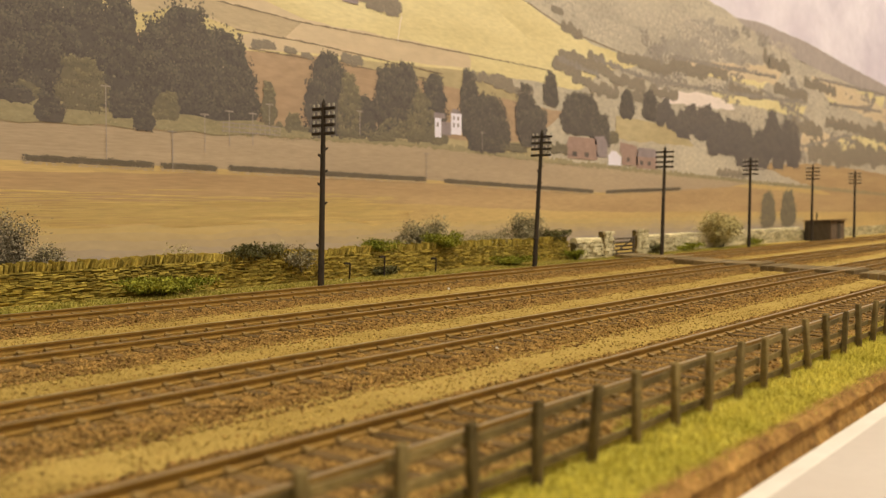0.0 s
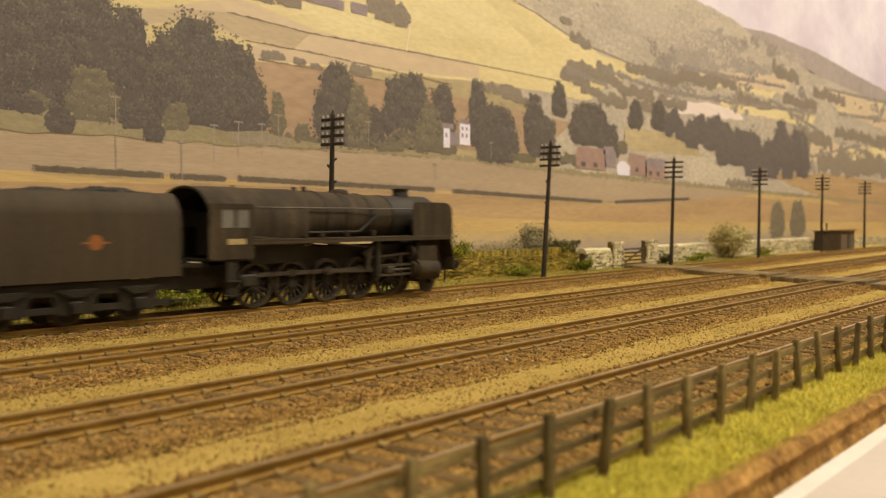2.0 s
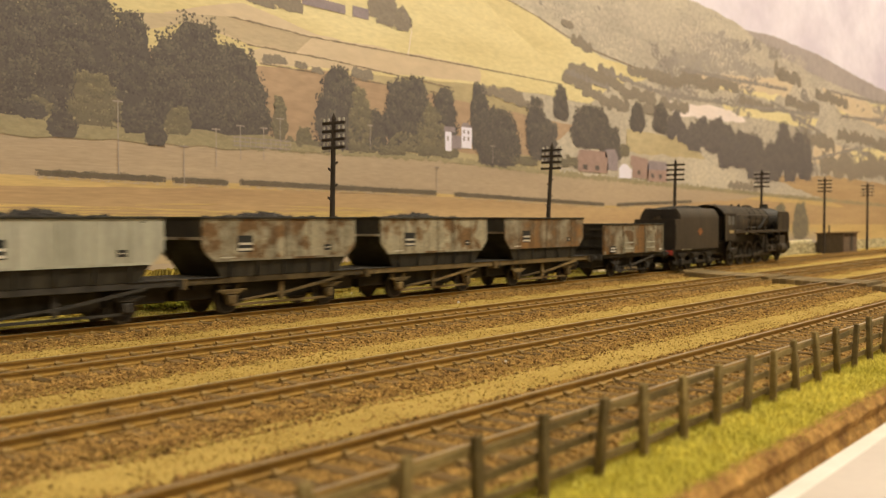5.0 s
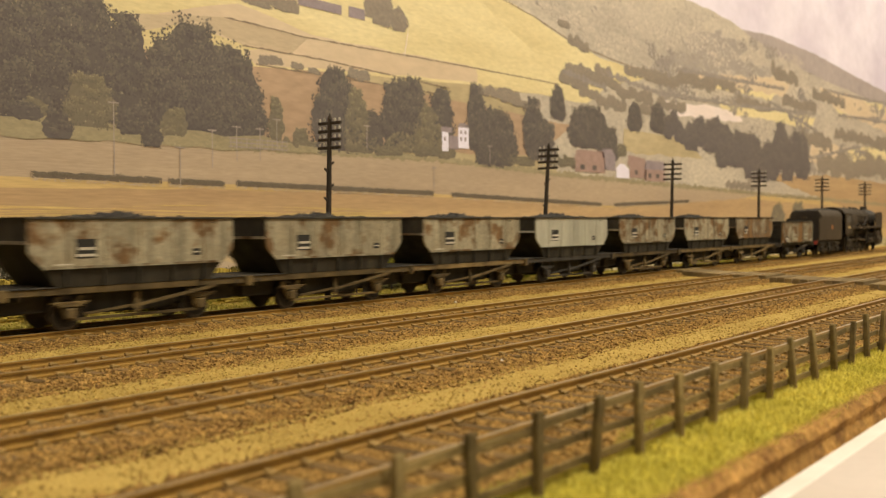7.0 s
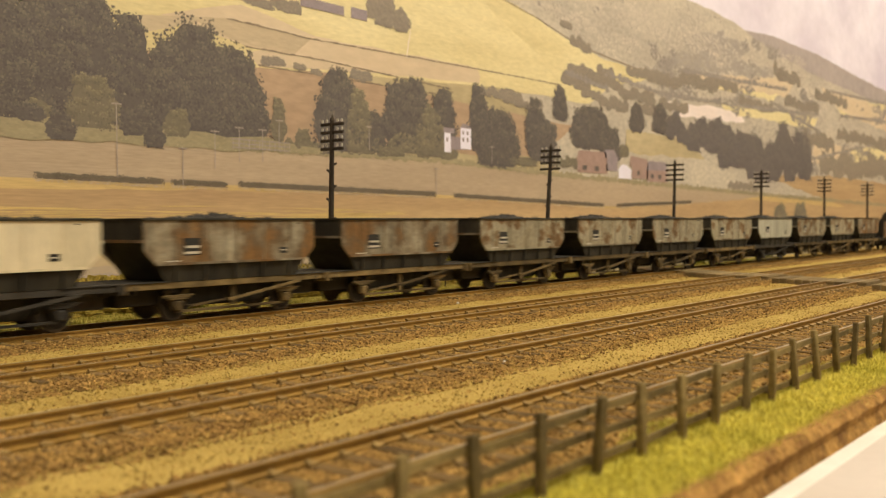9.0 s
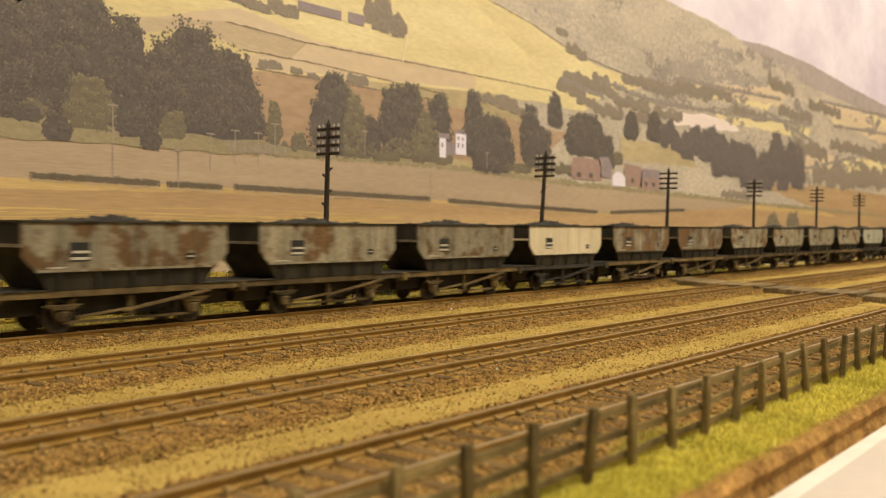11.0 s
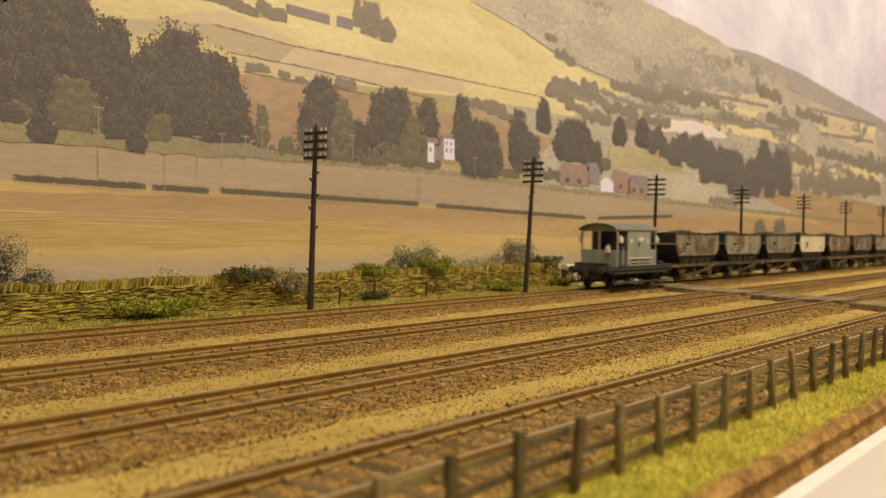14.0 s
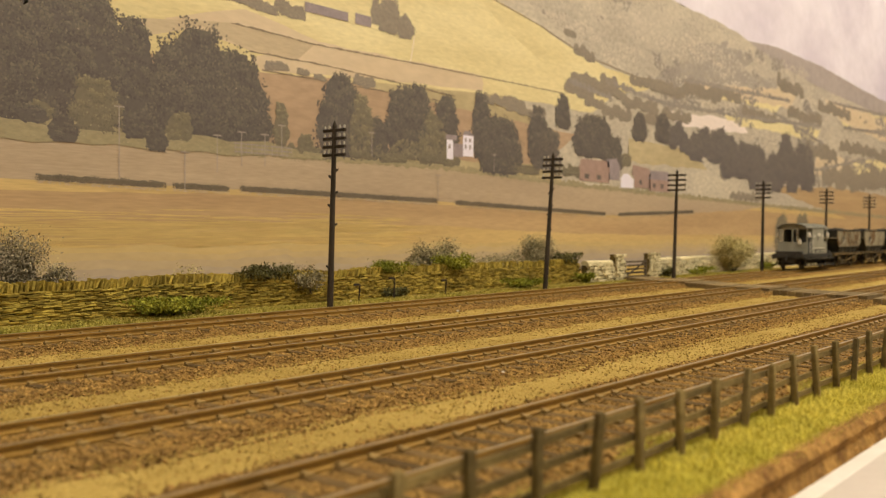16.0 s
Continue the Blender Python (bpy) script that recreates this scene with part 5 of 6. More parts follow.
def hopper(label, side_mat, lower_mat, under_mat, coal=False):
    t = thing("hopper_wagon", label, "wagon", (0, 24.9, 0), "coal hopper wagons")
    L, top, band = 6.7, 3.03, 1.74
    for s in (-1, 1):
        outline = [(0, top), (-L, top), (-L, 2.14), (-L + 0.14, 1.96), (-L + 0.4, band), (-0.4, band), (-0.14, 1.96), (0, 2.14)]
        side = part("side_plate", prism(B(), outline, s * 1.14 - 0.03, s * 1.14 + 0.03), side_mat, t)
        part("top_rim", box(B(), -L - 0.05, 0.05, s * 1.14 - 0.07, s * 1.14 + 0.07, top, top + 0.07, 0.01), "hopper_dark", t)
        part("band", box(B(), -L + 0.4, -0.4, s * 1.14 - 0.05, s * 1.14 + 0.05, band - 0.04, band + 0.03), side_mat, t)
        bm = B()
        a = [bm.verts.new(p) for p in ((-L + 0.42, s * 1.13, band), (-0.42, s * 1.13, band), (-0.8, s * 1.06, 1.2), (-L + 0.8, s * 1.06, 1.2))]
        b = [bm.verts.new(v.co + Vector((0, -s * 0.05, 0))) for v in a]
        bm.faces.new(a), bm.faces.new(b[::-1])
        for i in range(4):
            bm.faces.new((a[i], a[(i + 1) % 4], b[(i + 1) % 4], b[i]))
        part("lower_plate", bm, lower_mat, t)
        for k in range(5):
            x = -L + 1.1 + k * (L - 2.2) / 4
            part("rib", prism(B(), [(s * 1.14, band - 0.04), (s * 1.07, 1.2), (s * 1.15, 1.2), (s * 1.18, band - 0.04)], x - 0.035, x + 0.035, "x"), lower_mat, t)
        # lettering panels
        y = s * 1.175
        d = 0.004
        panel = part("letter_panel", box(B(), -5.35, -4.75, y - d, y + d, 1.98, 2.5), "black_mark", side)
        for z, x0 in ((2.02, -5.33), (2.20, -5.27)):
            part("lettering", box(B(), x0, -4.77, y - d * 3, y + d * 3, z, z + 0.075), "faded_mark" if "patchy" in side_mat else "white_mark", panel)
        for k in range(1, 6):
            part("seam", box(B(), -L + k * L / 6 - 0.012, -L + k * L / 6 + 0.012, y - 0.012, y - 0.002 if s > 0 else y + 0.006, band + 0.03, top), side_mat, side)
        panel = part("letter_panel", box(B(), -1.55, -1.25, y - d, y + d, 1.95, 2.15), "black_mark", side)
        part("lettering", box(B(), -1.50, -1.30, y - d * 3, y + d * 3, 2.03, 2.07), "faded_mark", panel)
        part("paint_line", box(B(), -6.0, -5.45, y - d, y + d, 1.8, 1.84), "faded_mark", side)
    for x, d in ((-L, 1), (0, -1)):
        bm = box(B(), x - 0.03, x + 0.03, -1.11, 1.11, 2.42, top)
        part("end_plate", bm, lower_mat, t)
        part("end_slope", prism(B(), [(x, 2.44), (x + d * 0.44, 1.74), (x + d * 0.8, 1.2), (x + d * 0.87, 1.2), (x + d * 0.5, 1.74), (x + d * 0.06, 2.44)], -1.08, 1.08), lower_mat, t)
        part("end_rim", box(B(), x - 0.06, x + 0.06, -1.07, 1.07, top, top + 0.07), "hopper_dark", t)
        part("end_angle", box(B(), x - d * 0.03 - 0.05, x - d * 0.03 + 0.05, -1.09, 1.09, 2.38, 2.47), side_mat, t)
        part("end_platform", box(B(), min(x - d * 0.62, x + d * 1.2), max(x - d * 0.62, x + d * 0.9), -1.08, 1.08, 1.195, 1.225), "under_dark", t)
        buffers(t, x - d * 0.66, -d)
    part("hopper_floor", box(B(), -L + 0.1, -0.1, -1.09, 1.09, 2.5, 2.6), "hopper_dark", t)
    # discharge chute, built wide and near-black to deepen the shade below
    part("chute", prism(B(), [(-L + 1.0, 1.2), (-1.0, 1.2), (-2.0, 0.4), (-L + 2.0, 0.4)], -0.66, 0.66), "hopper_dark", t)
    running_gear(t, (-5.45, -1.15), under_mat, under_mat, -L - 0.62, 0.62)
    if coal:
        coal_heap(t, -L + 0.5, -0.5, 2.92, 0.3, 1.05)
    return t


def again(src, label):
    """Another wagon like src; its wheels turn too."""
    t = copy_thing(src, pose(0, 24.9 * K, 0))
    tagged(t, label)
    wheels = [o for o in t.children if o.name.startswith("wheelset")]
    for o in wheels:
        TURNING.append((o, [v / K for v in o.location], 0.475))
    return t


def hoppers():
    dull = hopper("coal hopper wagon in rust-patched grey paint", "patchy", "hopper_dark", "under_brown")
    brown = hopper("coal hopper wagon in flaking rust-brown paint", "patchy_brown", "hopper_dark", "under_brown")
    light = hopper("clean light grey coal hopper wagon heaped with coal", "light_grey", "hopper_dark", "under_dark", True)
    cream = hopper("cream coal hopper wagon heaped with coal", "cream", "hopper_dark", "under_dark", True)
    order = [brown, dull, None, light, None, None, None, None, "b", "b", cream, None, None, None]
    for i, w in enumerate(order):
        if w is None:
            w = again(dull, "coal hopper wagon in rust-patched grey paint")
        elif w == "b":
            w = again(brown, "coal hopper wagon in flaking rust-brown paint")
        if i in (1, 9):
            coal_heap(w, -6.2, -0.5, 2.92, 0.26, 1.05)
        MOVING.append((w, -8.06 * i - (0.25 if i > 7 else 0)))


hoppers()


def mineral_wagon():
    t = thing("mineral_wagon", "open steel mineral wagon with rust-streaked grey sides", "wagon", (0, 24.9, 0))
    L, z0, z1 = 6.8, 1.2, 2.72
    for s in (-1, 1):
        side = part("side_plate", box(B(), -L, 0, s * 1.14 - 0.03, s * 1.14 + 0.03, z0, z1), "patchy_brown", t)
        part("top_rim", box(B(), -L - 0.04, 0.04, s * 1.14 - 0.07, s * 1.14 + 0.07, z1, z1 + 0.07, 0.01), "hopper_dark", t)
        for x in (-L + 0.08, -4.75, -3.6, -2.2, -1.15, -0.08):
            part("stanchion", box(B(), x - 0.05, x + 0.05, s * 1.19 - 0.03, s * 1.19 + 0.03, z0, z1 - 0.05), "patchy", t)
        for x in (-4.15, -1.65):
            part("door", box(B(), x - 0.5, x + 0.5, s * 1.2 - 0.025, s * 1.2 + 0.025, z0 + 0.06, z1 - 0.3, 0.015), "patchy", side)
            for z in (1.45, 1.75):
                part("door_hinge", box(B(), x - 0.45, x + 0.45, s * 1.23 - 0.02, s * 1.23 + 0.02, z, z + 0.06), "light_grey", side)
        y = s * 1.235
        panel = part("letter_panel", box(B(), -6.3, -5.6, y - 0.004, y + 0.004, 1.28, 1.62), "black_mark", side)
        for z in (1.34, 1.48):
            part("lettering", box(B(), -6.2, -5.7, y - 0.012, y + 0.012, z, z + 0.06), "white_mark", panel)
        part("lettering", box(B(), -0.6, -0.3, y - 0.004, y + 0.004, 1.32, 1.4), "white_mark", side)
    for x in (-L, 0):
        part("end_plate", box(B(), x - 0.03, x + 0.03, -1.1, 1.1, z0, z1), "hopper_dark", t)
        part("end_rim", box(B(), x - 0.07, x + 0.07, -1.17, 1.17, z1, z1 + 0.07), "hopper_dark", t)
        d = -1 if x else 1
        for z in (1.6, 2.15, 2.5):
            part("end_rib", box(B(), min(x, x + (-0.1 if x else 0.1)), max(x, x + (-0.1 if x else 0.1)), -1.09, 1.09, z - 0.05, z + 0.05), "hopper_dark", t)
    part("wagon_floor", box(B(), -L + 0.04, -0.04, -1.09, 1.09, z0 + 0.01, z0 + 0.07), "hopper_dark", t)
    running_gear(t, (-5.2, -1.6), "under_dark", "under_dark", -L - 0.2, 0.2)
    buffers(t, -L - 0.24, -1)
    buffers(t, 0.24, 1)
    MOVING.append((t, 8.85))


mineral_wagon()


def brake_van():
    t = thing("brake_van", "grey goods brake van with open verandas and long footboards", "brake van", (0, 24.9, 0))
    L = 4.85
    z0, z1 = 1.22, 3.28
    for s in (-1, 1):
        y = s * 1.09
        side = part("side", box(B(), 1.25, L - 0.75, y - 0.035, y + 0.035, z0, z1), "van_grey", t)
        for x0, x1 in ((0.0, 0.14), (0.3, 1.25), (L - 0.75, L)):
            part("waist_panel", box(B(), x0, x1, y - 0.03, y + 0.03, z0, 2.1 if x0 else z1), "van_grey" if x0 != 0.3 else "van_inside", t)
        part("corner_post", box(B(), L - 0.1, L, y - 0.04, y + 0.04, z0, z1), "van_grey", t)
        part("cant_rail", box(B(), 0, L, y - 0.045, y + 0.045, z1 - 0.1, z1 + 0.02), "van_grey", t)
        part("lower_rail", box(B(), 1.2, L - 0.6, s * 1.14 - 0.02, s * 1.14 + 0.02, 1.62, 1.68), "white_mark", t)
        for x0, x1 in ((1.75, 2.4), (2.75, 3.2), (3.45, 3.9)):
            panel = part("letter_panel", box(B(), x0, x1, s * 1.132 - 0.004, s * 1.132 + 0.004, 1.32, 1.55), "black_mark", side)
            part("lettering", box(B(), x0 + 0.06, x1 - 0.06, s * 1.132 - 0.01, s * 1.132 + 0.01, 1.40, 1.46), "white_mark", panel)
        for x0, x1, z in ((1.55, 1.8, 2.5), (2.55, 3.2, 2.6), (3.6, 3.8, 2.5)):
            part("lettering", box(B(), x0, x1, s * 1.132 - 0.004, s * 1.132 + 0.004, z, z + 0.22), "white_mark", side)
        part("side_window", box(B(), 2.5, 2.68, s * 1.132 - 0.004, s * 1.132 + 0.004, 2.25, 2.55), "black_mark", side)
        for x in (0.2, L - 0.15):
            bm = box(B(), x - 0.12, x + 0.12, s * 1.22 - 0.09, s * 1.22 + 0.09, 2.5, 2.82, 0.03)
            cyl(bm, (x, s * 1.22, 2.82), (x, s * 1.22, 2.92), 0.07, 0.03, 8)
            part("side_lamp", bm, "white_mark", t, "white side lamp")
        for z, w in ((0.86, 1.24), (0.34, 1.28)):
            part("footboard", box(B(), -0.75, L + 1.25, s * w - 0.13, s * w + 0.13, z - 0.04, z + 0.04), "under_dark", t)
        for x in (-0.4, 1.2, 3.6, 5.6):
            part("footboard_hanger", box(B(), x - 0.03, x + 0.03, s * 1.06 - 0.03, s * 1.06 + 0.03, 0.36, 1.1), "under_dark", t)
        for x in (0.0, 0.6):
            part("handrail", cyl(B(), (x + 0.65, s * 1.14, 1.3), (x + 0.65, s * 1.14, 2.3), 0.018, n=6), "white_mark", t)
    for x in (0.03, L - 0.03):
        part("end_panel", box(B(), x - 0.03, x + 0.03, -1.05, 1.05, z0, 2.12), "van_grey", t)
        part("end_header", prism(B(), [(-1.05, z1 - 0.15), (1.05, z1 - 0.15), (1.05, z1), (0.6, 3.44), (0, 3.52), (-0.6, 3.44), (-1.05, z1)], x - 0.03, x + 0.03, "x"), "van_grey", t)
        part("end_post", box(B(), x - 0.04, x + 0.04, -0.06, 0.06, 2.1, z1), "van_grey", t)
        part("inner_wall", box(B(), *((1.25, 1.3) if x < 1 else (L - 0.8, L - 0.75)), -1.05, -0.1, z0, z1), "van_inside", t)
    bm = B()
    arc = [(1.19 * math.sin(a), 3.29 + 0.30 * (math.cos(a) - math.cos(1.2)) / (1 - math.cos(1.2))) for a in np.linspace(-1.35, 1.35, 15)]
    prism(bm, arc + [(p[0] * 0.985, p[1] - 0.06) for p in arc[::-1]], -0.25, L + 0.25, "x")
    part("roof", bm, "van_roof", t)
    part("chimney", cyl(B(), (3.3, 0.5, 3.4), (3.3, 0.5, 3.62), 0.07, n=10), "under_dark", t)
    bm = box(B(), -0.24, -0.02, -0.72, -0.5, 1.95, 2.3, 0.03)
    cyl(bm, (-0.13, -0.61, 2.3), (-0.13, -0.61, 2.42), 0.07, 0.03, 8)
    part("tail_lamp", bm, "white_mark", t, "white tail lamp")
    part("deck", box(B(), -0.98, L + 1.3, -1.1, 1.1, 1.15, 1.22), "under_dark", t)
    for x in (-0.75, L + 1.1):
        part("sand_box", box(B(), x - 0.2, x + 0.2, -1.0, 1.0, 1.22, 1.42, 0.03), "under_dark", t)
    part("side_sill", box(B(), -0.9, L + 1.2, -1.16, 1.16, 0.98, 1.14), "under_dark", t)
    part("ballast_weight", box(B(), -0.6, L + 0.95, -0.9, 0.9, 0.74, 1.0, 0.03), "under_dark", t)
    running_gear(t, (0.0, 4.75), "under_dark", "under_dark", -0.94, L + 1.25)
    buffers(t, -0.98, -1)
    buffers(t, L + 1.3, 1)
    MOVING.append((t, -119.35))


brake_van()


def tender():
    t = thing("steam_tender", "sooty brown-black locomotive tender heaped with coal", "tender", (0, 24.9, 0))
    prof = [(-1.3, 1.24), (-1.3, 3.05), (-1.26, 3.25), (-1.12, 3.5), (-0.95, 3.68), (-0.9, 3.66), (-1.0, 3.5), (-1.05, 3.1), (1.05, 3.1), (1.0, 3.5), (0.9, 3.66), (0.95, 3.68), (1.12, 3.5), (1.26, 3.25), (1.3, 3.05), (1.3, 1.24)]
    part("tank", prism(B(), prof, 0.75, 6.26, "x"), "tender_side", t)
    low = [(-1.3, 1.24), (-1.3, 3.0), (-1.2, 3.02), (1.2, 3.02), (1.3, 3.0), (1.3, 1.24)]
    part("rear_tank", prism(B(), low, 0.0, 0.75, "x"), "tender_side", t)
    part("bulkhead", prism(B(), [(-1.22, 3.0), (-1.1, 3.4), (-0.9, 3.6), (0.9, 3.6), (1.1, 3.4), (1.22, 3.0)], 0.7, 0.8, "x"), "loco_dark", t)
    # near-black sheet over the rear face puts its shade into the colour
    part("rear_plate", box(B(), -0.03, -0.002, -1.28, 1.28, 1.26, 3.0), "loco_dark", t)
    coal_heap(t, 0.95, 6.1, 3.5, 0.34, 0.85, 900)
    part("filler", cyl(B(), (0.36, 0, 3.02), (0.36, 0, 3.2), 0.24, n=16), "loco_black", t)
    for s in (-1, 1):
        y = s * 1.12
        bm = B()
        prism(bm, [(0.0, 1.2), (6.2, 1.2), (6.2, 0.86), (0.0, 0.86)], y - 0.03, y + 0.03)
        for x in (1.0, 2.95, 4.9):
            prism(bm, [(x - 0.72, 0.97), (x - 0.5, 0.33), (x + 0.5, 0.33), (x + 0.72, 0.97)], y - 0.028, y + 0.028)
        prism(bm, [(0.1, 0.40), (0.1, 0.58), (6.1, 0.58), (6.1, 0.40)], y - 0.026, y + 0.026)
        part("frame", bm, "loco_dark", t)
        for x in (1.0, 2.95, 4.9):
            part("axlebox", box(B(), x - 0.17, x + 0.17, y + s * 0.1 - 0.09, y + s * 0.1 + 0.09, 0.36, 0.7, 0.03), "loco_dark", t)
            bm = B()
            for k in range(4):
                box(bm, x - 0.6 + k * 0.12, x + 0.6 - k * 0.12, y + s * 0.09 - 0.05, y + s * 0.09 + 0.05, 0.98 - k * 0.055, 1.03 - k * 0.055)
            part("leaf_spring", bm, "loco_dark", t)
        d = 0.006
        part("crest", cyl(B(), (3.5, s * 1.3, 2.28), (3.5, s * (1.3 + d), 2.28), 0.22, 0.22, 20), "crest", t, "faded orange emblem")
        part("crest_band", box(B(), 3.1, 3.9, s * (1.3 + d) - d, s * (1.3 + d) + d, 2.24, 2.30), "crest", t)
        part("step", box(B(), 6.0, 6.5, s * 1.2 - 0.12, s * 1.2 + 0.12, 0.5, 0.54), "loco_dark", t)
        part("handrail", cyl(B(), (0.02, s * 1.34, 1.5), (0.02, s * 1.34, 2.7), 0.02, n=6), "loco_dark", t)
    part("rear_beam", box(B(), -0.12, 0.0, -1.25, 1.25, 0.9, 1.25, 0.015), "loco_black", t)
    part("tail_plate", box(B(), -0.14, -0.121, -1.22, -0.3, 0.93, 1.22), "red", t, "small dirty red panel")
    buffers(t, -0.12, -1)
    part("front_plate", box(B(), 6.26, 6.34, -1.25, 1.25, 1.2, 3.0), "loco_dark", t)
    for x in (1.0, 2.95, 4.9):
        wheelset(t, x, 0.5)
    MOVING.append((t, 10.18))


tender()


def driving_wheels(t, x, r):
    bm = cyl(B(), (0, -0.7, 0), (0, 0.7, 0), 0.09, n=8)
    for s in (-1, 1):
        for k in range(14):
            a = k * 2 * math.pi / 14
            bar(bm, (0.14 * math.cos(a), s * 0.73, 0.14 * math.sin(a)), ((r - 0.1) * math.cos(a), s * 0.73, (r - 0.1) * math.sin(a)), 0.07, 0.05)
        cyl(bm, (0, s * 0.69, 0), (0, s * 0.80, 0), 0.17, n=14)
        cyl(bm, (0.355, s * 0.70, 0), (0.355, s * 0.92, 0), 0.08, n=10)
        pts = [((r - 0.09) * math.cos(a), (r - 0.09) * math.sin(a)) for a in np.linspace(2.5, 3.78, 8)]
        prism(bm, pts, s * 0.74 - 0.04, s * 0.74 + 0.04)
    w = part("driving_wheelset", bm, "wheel", t, at=(x, 0, r))
    for s in (-1, 1):
        bm = B()
        n = 32
        rings = []
        for rr, y in ((r, s * 0.79), (r - 0.11, s * 0.79), (r - 0.11, s * 0.67), (r + 0.03, s * 0.655), (r + 0.03, s * 0.68), (r, s * 0.685)):
            rings.append([bm.verts.new((rr * math.cos(2 * math.pi * i / n), y, rr * math.sin(2 * math.pi * i / n))) for i in range(n)])
        for j in range(6):
            a, b = rings[j], rings[(j + 1) % 6]
            for i in range(n):
                bm.faces.new((a[i], a[(i + 1) % n], b[(i + 1) % n], b[i]))
        part("tyre", bm, "tyre", w, "worn steel tyre")
    TURNING.append((w, (x, 0, r), r))


def locomotive():
    t = thing("steam_locomotive", "grimy black ten-coupled steam freight locomotive", "locomotive", (0, 24.9, 0))
    zc = 2.98
    bm = cyl(B(), (11.6, 0, zc), (13.6, 0, zc), 0.94, 0.92, 36)
    cyl(bm, (13.6, 0, zc), (16.3, 0, zc), 0.92, 0.82, 36)
    part("boiler", bm, "loco_black", t)
    bm = cyl(B(), (16.3, 0, zc - 0.02), (18.88, 0, zc - 0.02), 0.86, n=36)
    part("smokebox", bm, "loco_dark", t)
    bm = cyl(B(), (18.88, 0, zc - 0.02), (19.03, 0, zc - 0.02), 0.66, 0.5, 28)
    cyl(bm, (19.03, 0, zc - 0.02), (19.13, 0, zc - 0.02), 0.08, n=10)
    part("smokebox_door", bm, "loco_dark", t)
    fire = [(-0.95, 2.0), (-1.12, 2.6), (-1.04, 3.2), (-0.8, 3.65), (-0.45, 3.88), (0, 3.95), (0.45, 3.88), (0.8, 3.65), (1.04, 3.2), (1.12, 2.6), (0.95, 2.0)]
    part("firebox", prism(B(), fire, 8.95, 11.65, "x"), "loco_black", t)
    for x in (11.65, 12.7, 13.7, 15.0, 16.3):
        r = 0.955 if x < 13.6 else 0.945 - (x - 13.6) / 2.7 * 0.09
        part("boiler_band", cyl(B(), (x - 0.03, 0, zc), (x + 0.03, 0, zc), r, n=36), "loco_dark", t)
    bm = cyl(B(), (17.65, 0, 3.78), (17.65, 0, 3.98), 0.34, 0.29, 20)
    cyl(bm, (17.65, 0, 3.98), (17.65, 0, 4.10), 0.30, 0.33, 20)
    part("chimney", bm, "loco_dark", t)
    bm = cyl(B(), (14.2, 0, 3.75), (14.2, 0, 3.95), 0.42, 0.34, 20)
    cyl(bm, (14.2, 0, 3.95), (14.2, 0, 4.02), 0.34, 0.12, 20)
    part("dome", bm, "loco_black", t)
    for y in (-0.25, 0.25):
        part("safety_valve", cyl(B(), (12.2, y, 3.85), (12.2, y, 4.05), 0.08, n=10), "loco_dark", t)
    part("whistle", cyl(B(), (9.5, 0.3, 3.85), (9.5, 0.3, 4.05), 0.05, n=8), "gear", t)
    # cab
    roof = [(1.32 * math.sin(a), 3.35 + 0.62 * (math.cos(a) - math.cos(1.25)) / (1 - math.cos(1.25))) for a in np.linspace(-1.25, 1.25, 15)]
    part("cab_roof", prism(B(), roof + [(p[0] * 0.97, p[1] - 0.06) for p in roof[::-1]], 7.3, 9.15, "x"), "loco_black", t)
    for s in (-1, 1):
        y = s * 1.29
        bm = B()
        box(bm, 7.3, 9.04, y - 0.025, y + 0.025, 1.66, 2.65)
        box(bm, 7.3, 7.78, y - 0.025, y + 0.025, 2.65, 3.4)
        box(bm, 8.28, 8.38, y - 0.025, y + 0.025, 2.65, 3.22)
        box(bm, 8.86, 9.04, y - 0.025, y + 0.025, 2.65, 3.4)
        box(bm, 7.78, 8.86, y - 0.025, y + 0.025, 3.22, 3.4)
        side = part("cab_side", bm, "loco_black", t)
        for x0, x1 in ((7.78, 8.28), (8.38, 8.86)):
            part("cab_window", box(B(), x0, x1, y - 0.008, y + 0.008, 2.65, 3.22), "window", side, "dusty cab window pane")
        part("number_plate", box(B(), 8.0, 8.7, s * 1.32 - 0.006, s * 1.32 + 0.006, 2.12, 2.3), "yellow_plate", side)
        part("cab_handrail", cyl(B(), (7.27, s * 1.33, 1.7), (7.27, s * 1.33, 2.7), 0.02, n=6), "gear", side)
        # running plate, deflector, pipes
        part("running_plate", box(B(), 9.0, 19.3, s * 1.0 - 0.32, s * 1.0 + 0.32, 2.20, 2.27, 0.01), "tender_side", t)
        part("valance", box(B(), 9.0, 19.3, s * 1.31 - 0.02, s * 1.31 + 0.02, 2.10, 2.2), "tender_side", t)
        bm = prism(B(), [(16.95, 2.27), (16.95, 3.46), (17.05, 3.56), (18.9, 3.56), (19.15, 3.5), (19.32, 3.34), (19.36, 3.1), (19.36, 2.27)], s * 1.27 - 0.02, s * 1.27 + 0.02)
        part("smoke_deflector", bm, "loco_black", t)
        bm = cyl(B(), (9.1, s * 1.0, 3.3), (17.25, s * 1.0, 3.3), 0.025, n=6)
        for k in range(6):
            cyl(bm, (9.5 + k * 1.4, s * 0.85, 3.3), (9.5 + k * 1.4, s * 1.0, 3.3), 0.02, n=5)
        part("handrail", bm, "gear", t)
        bm = cyl(B(), (9.2, s * 1.0, 2.45), (14.2, s * 1.0, 2.45), 0.05, n=8)
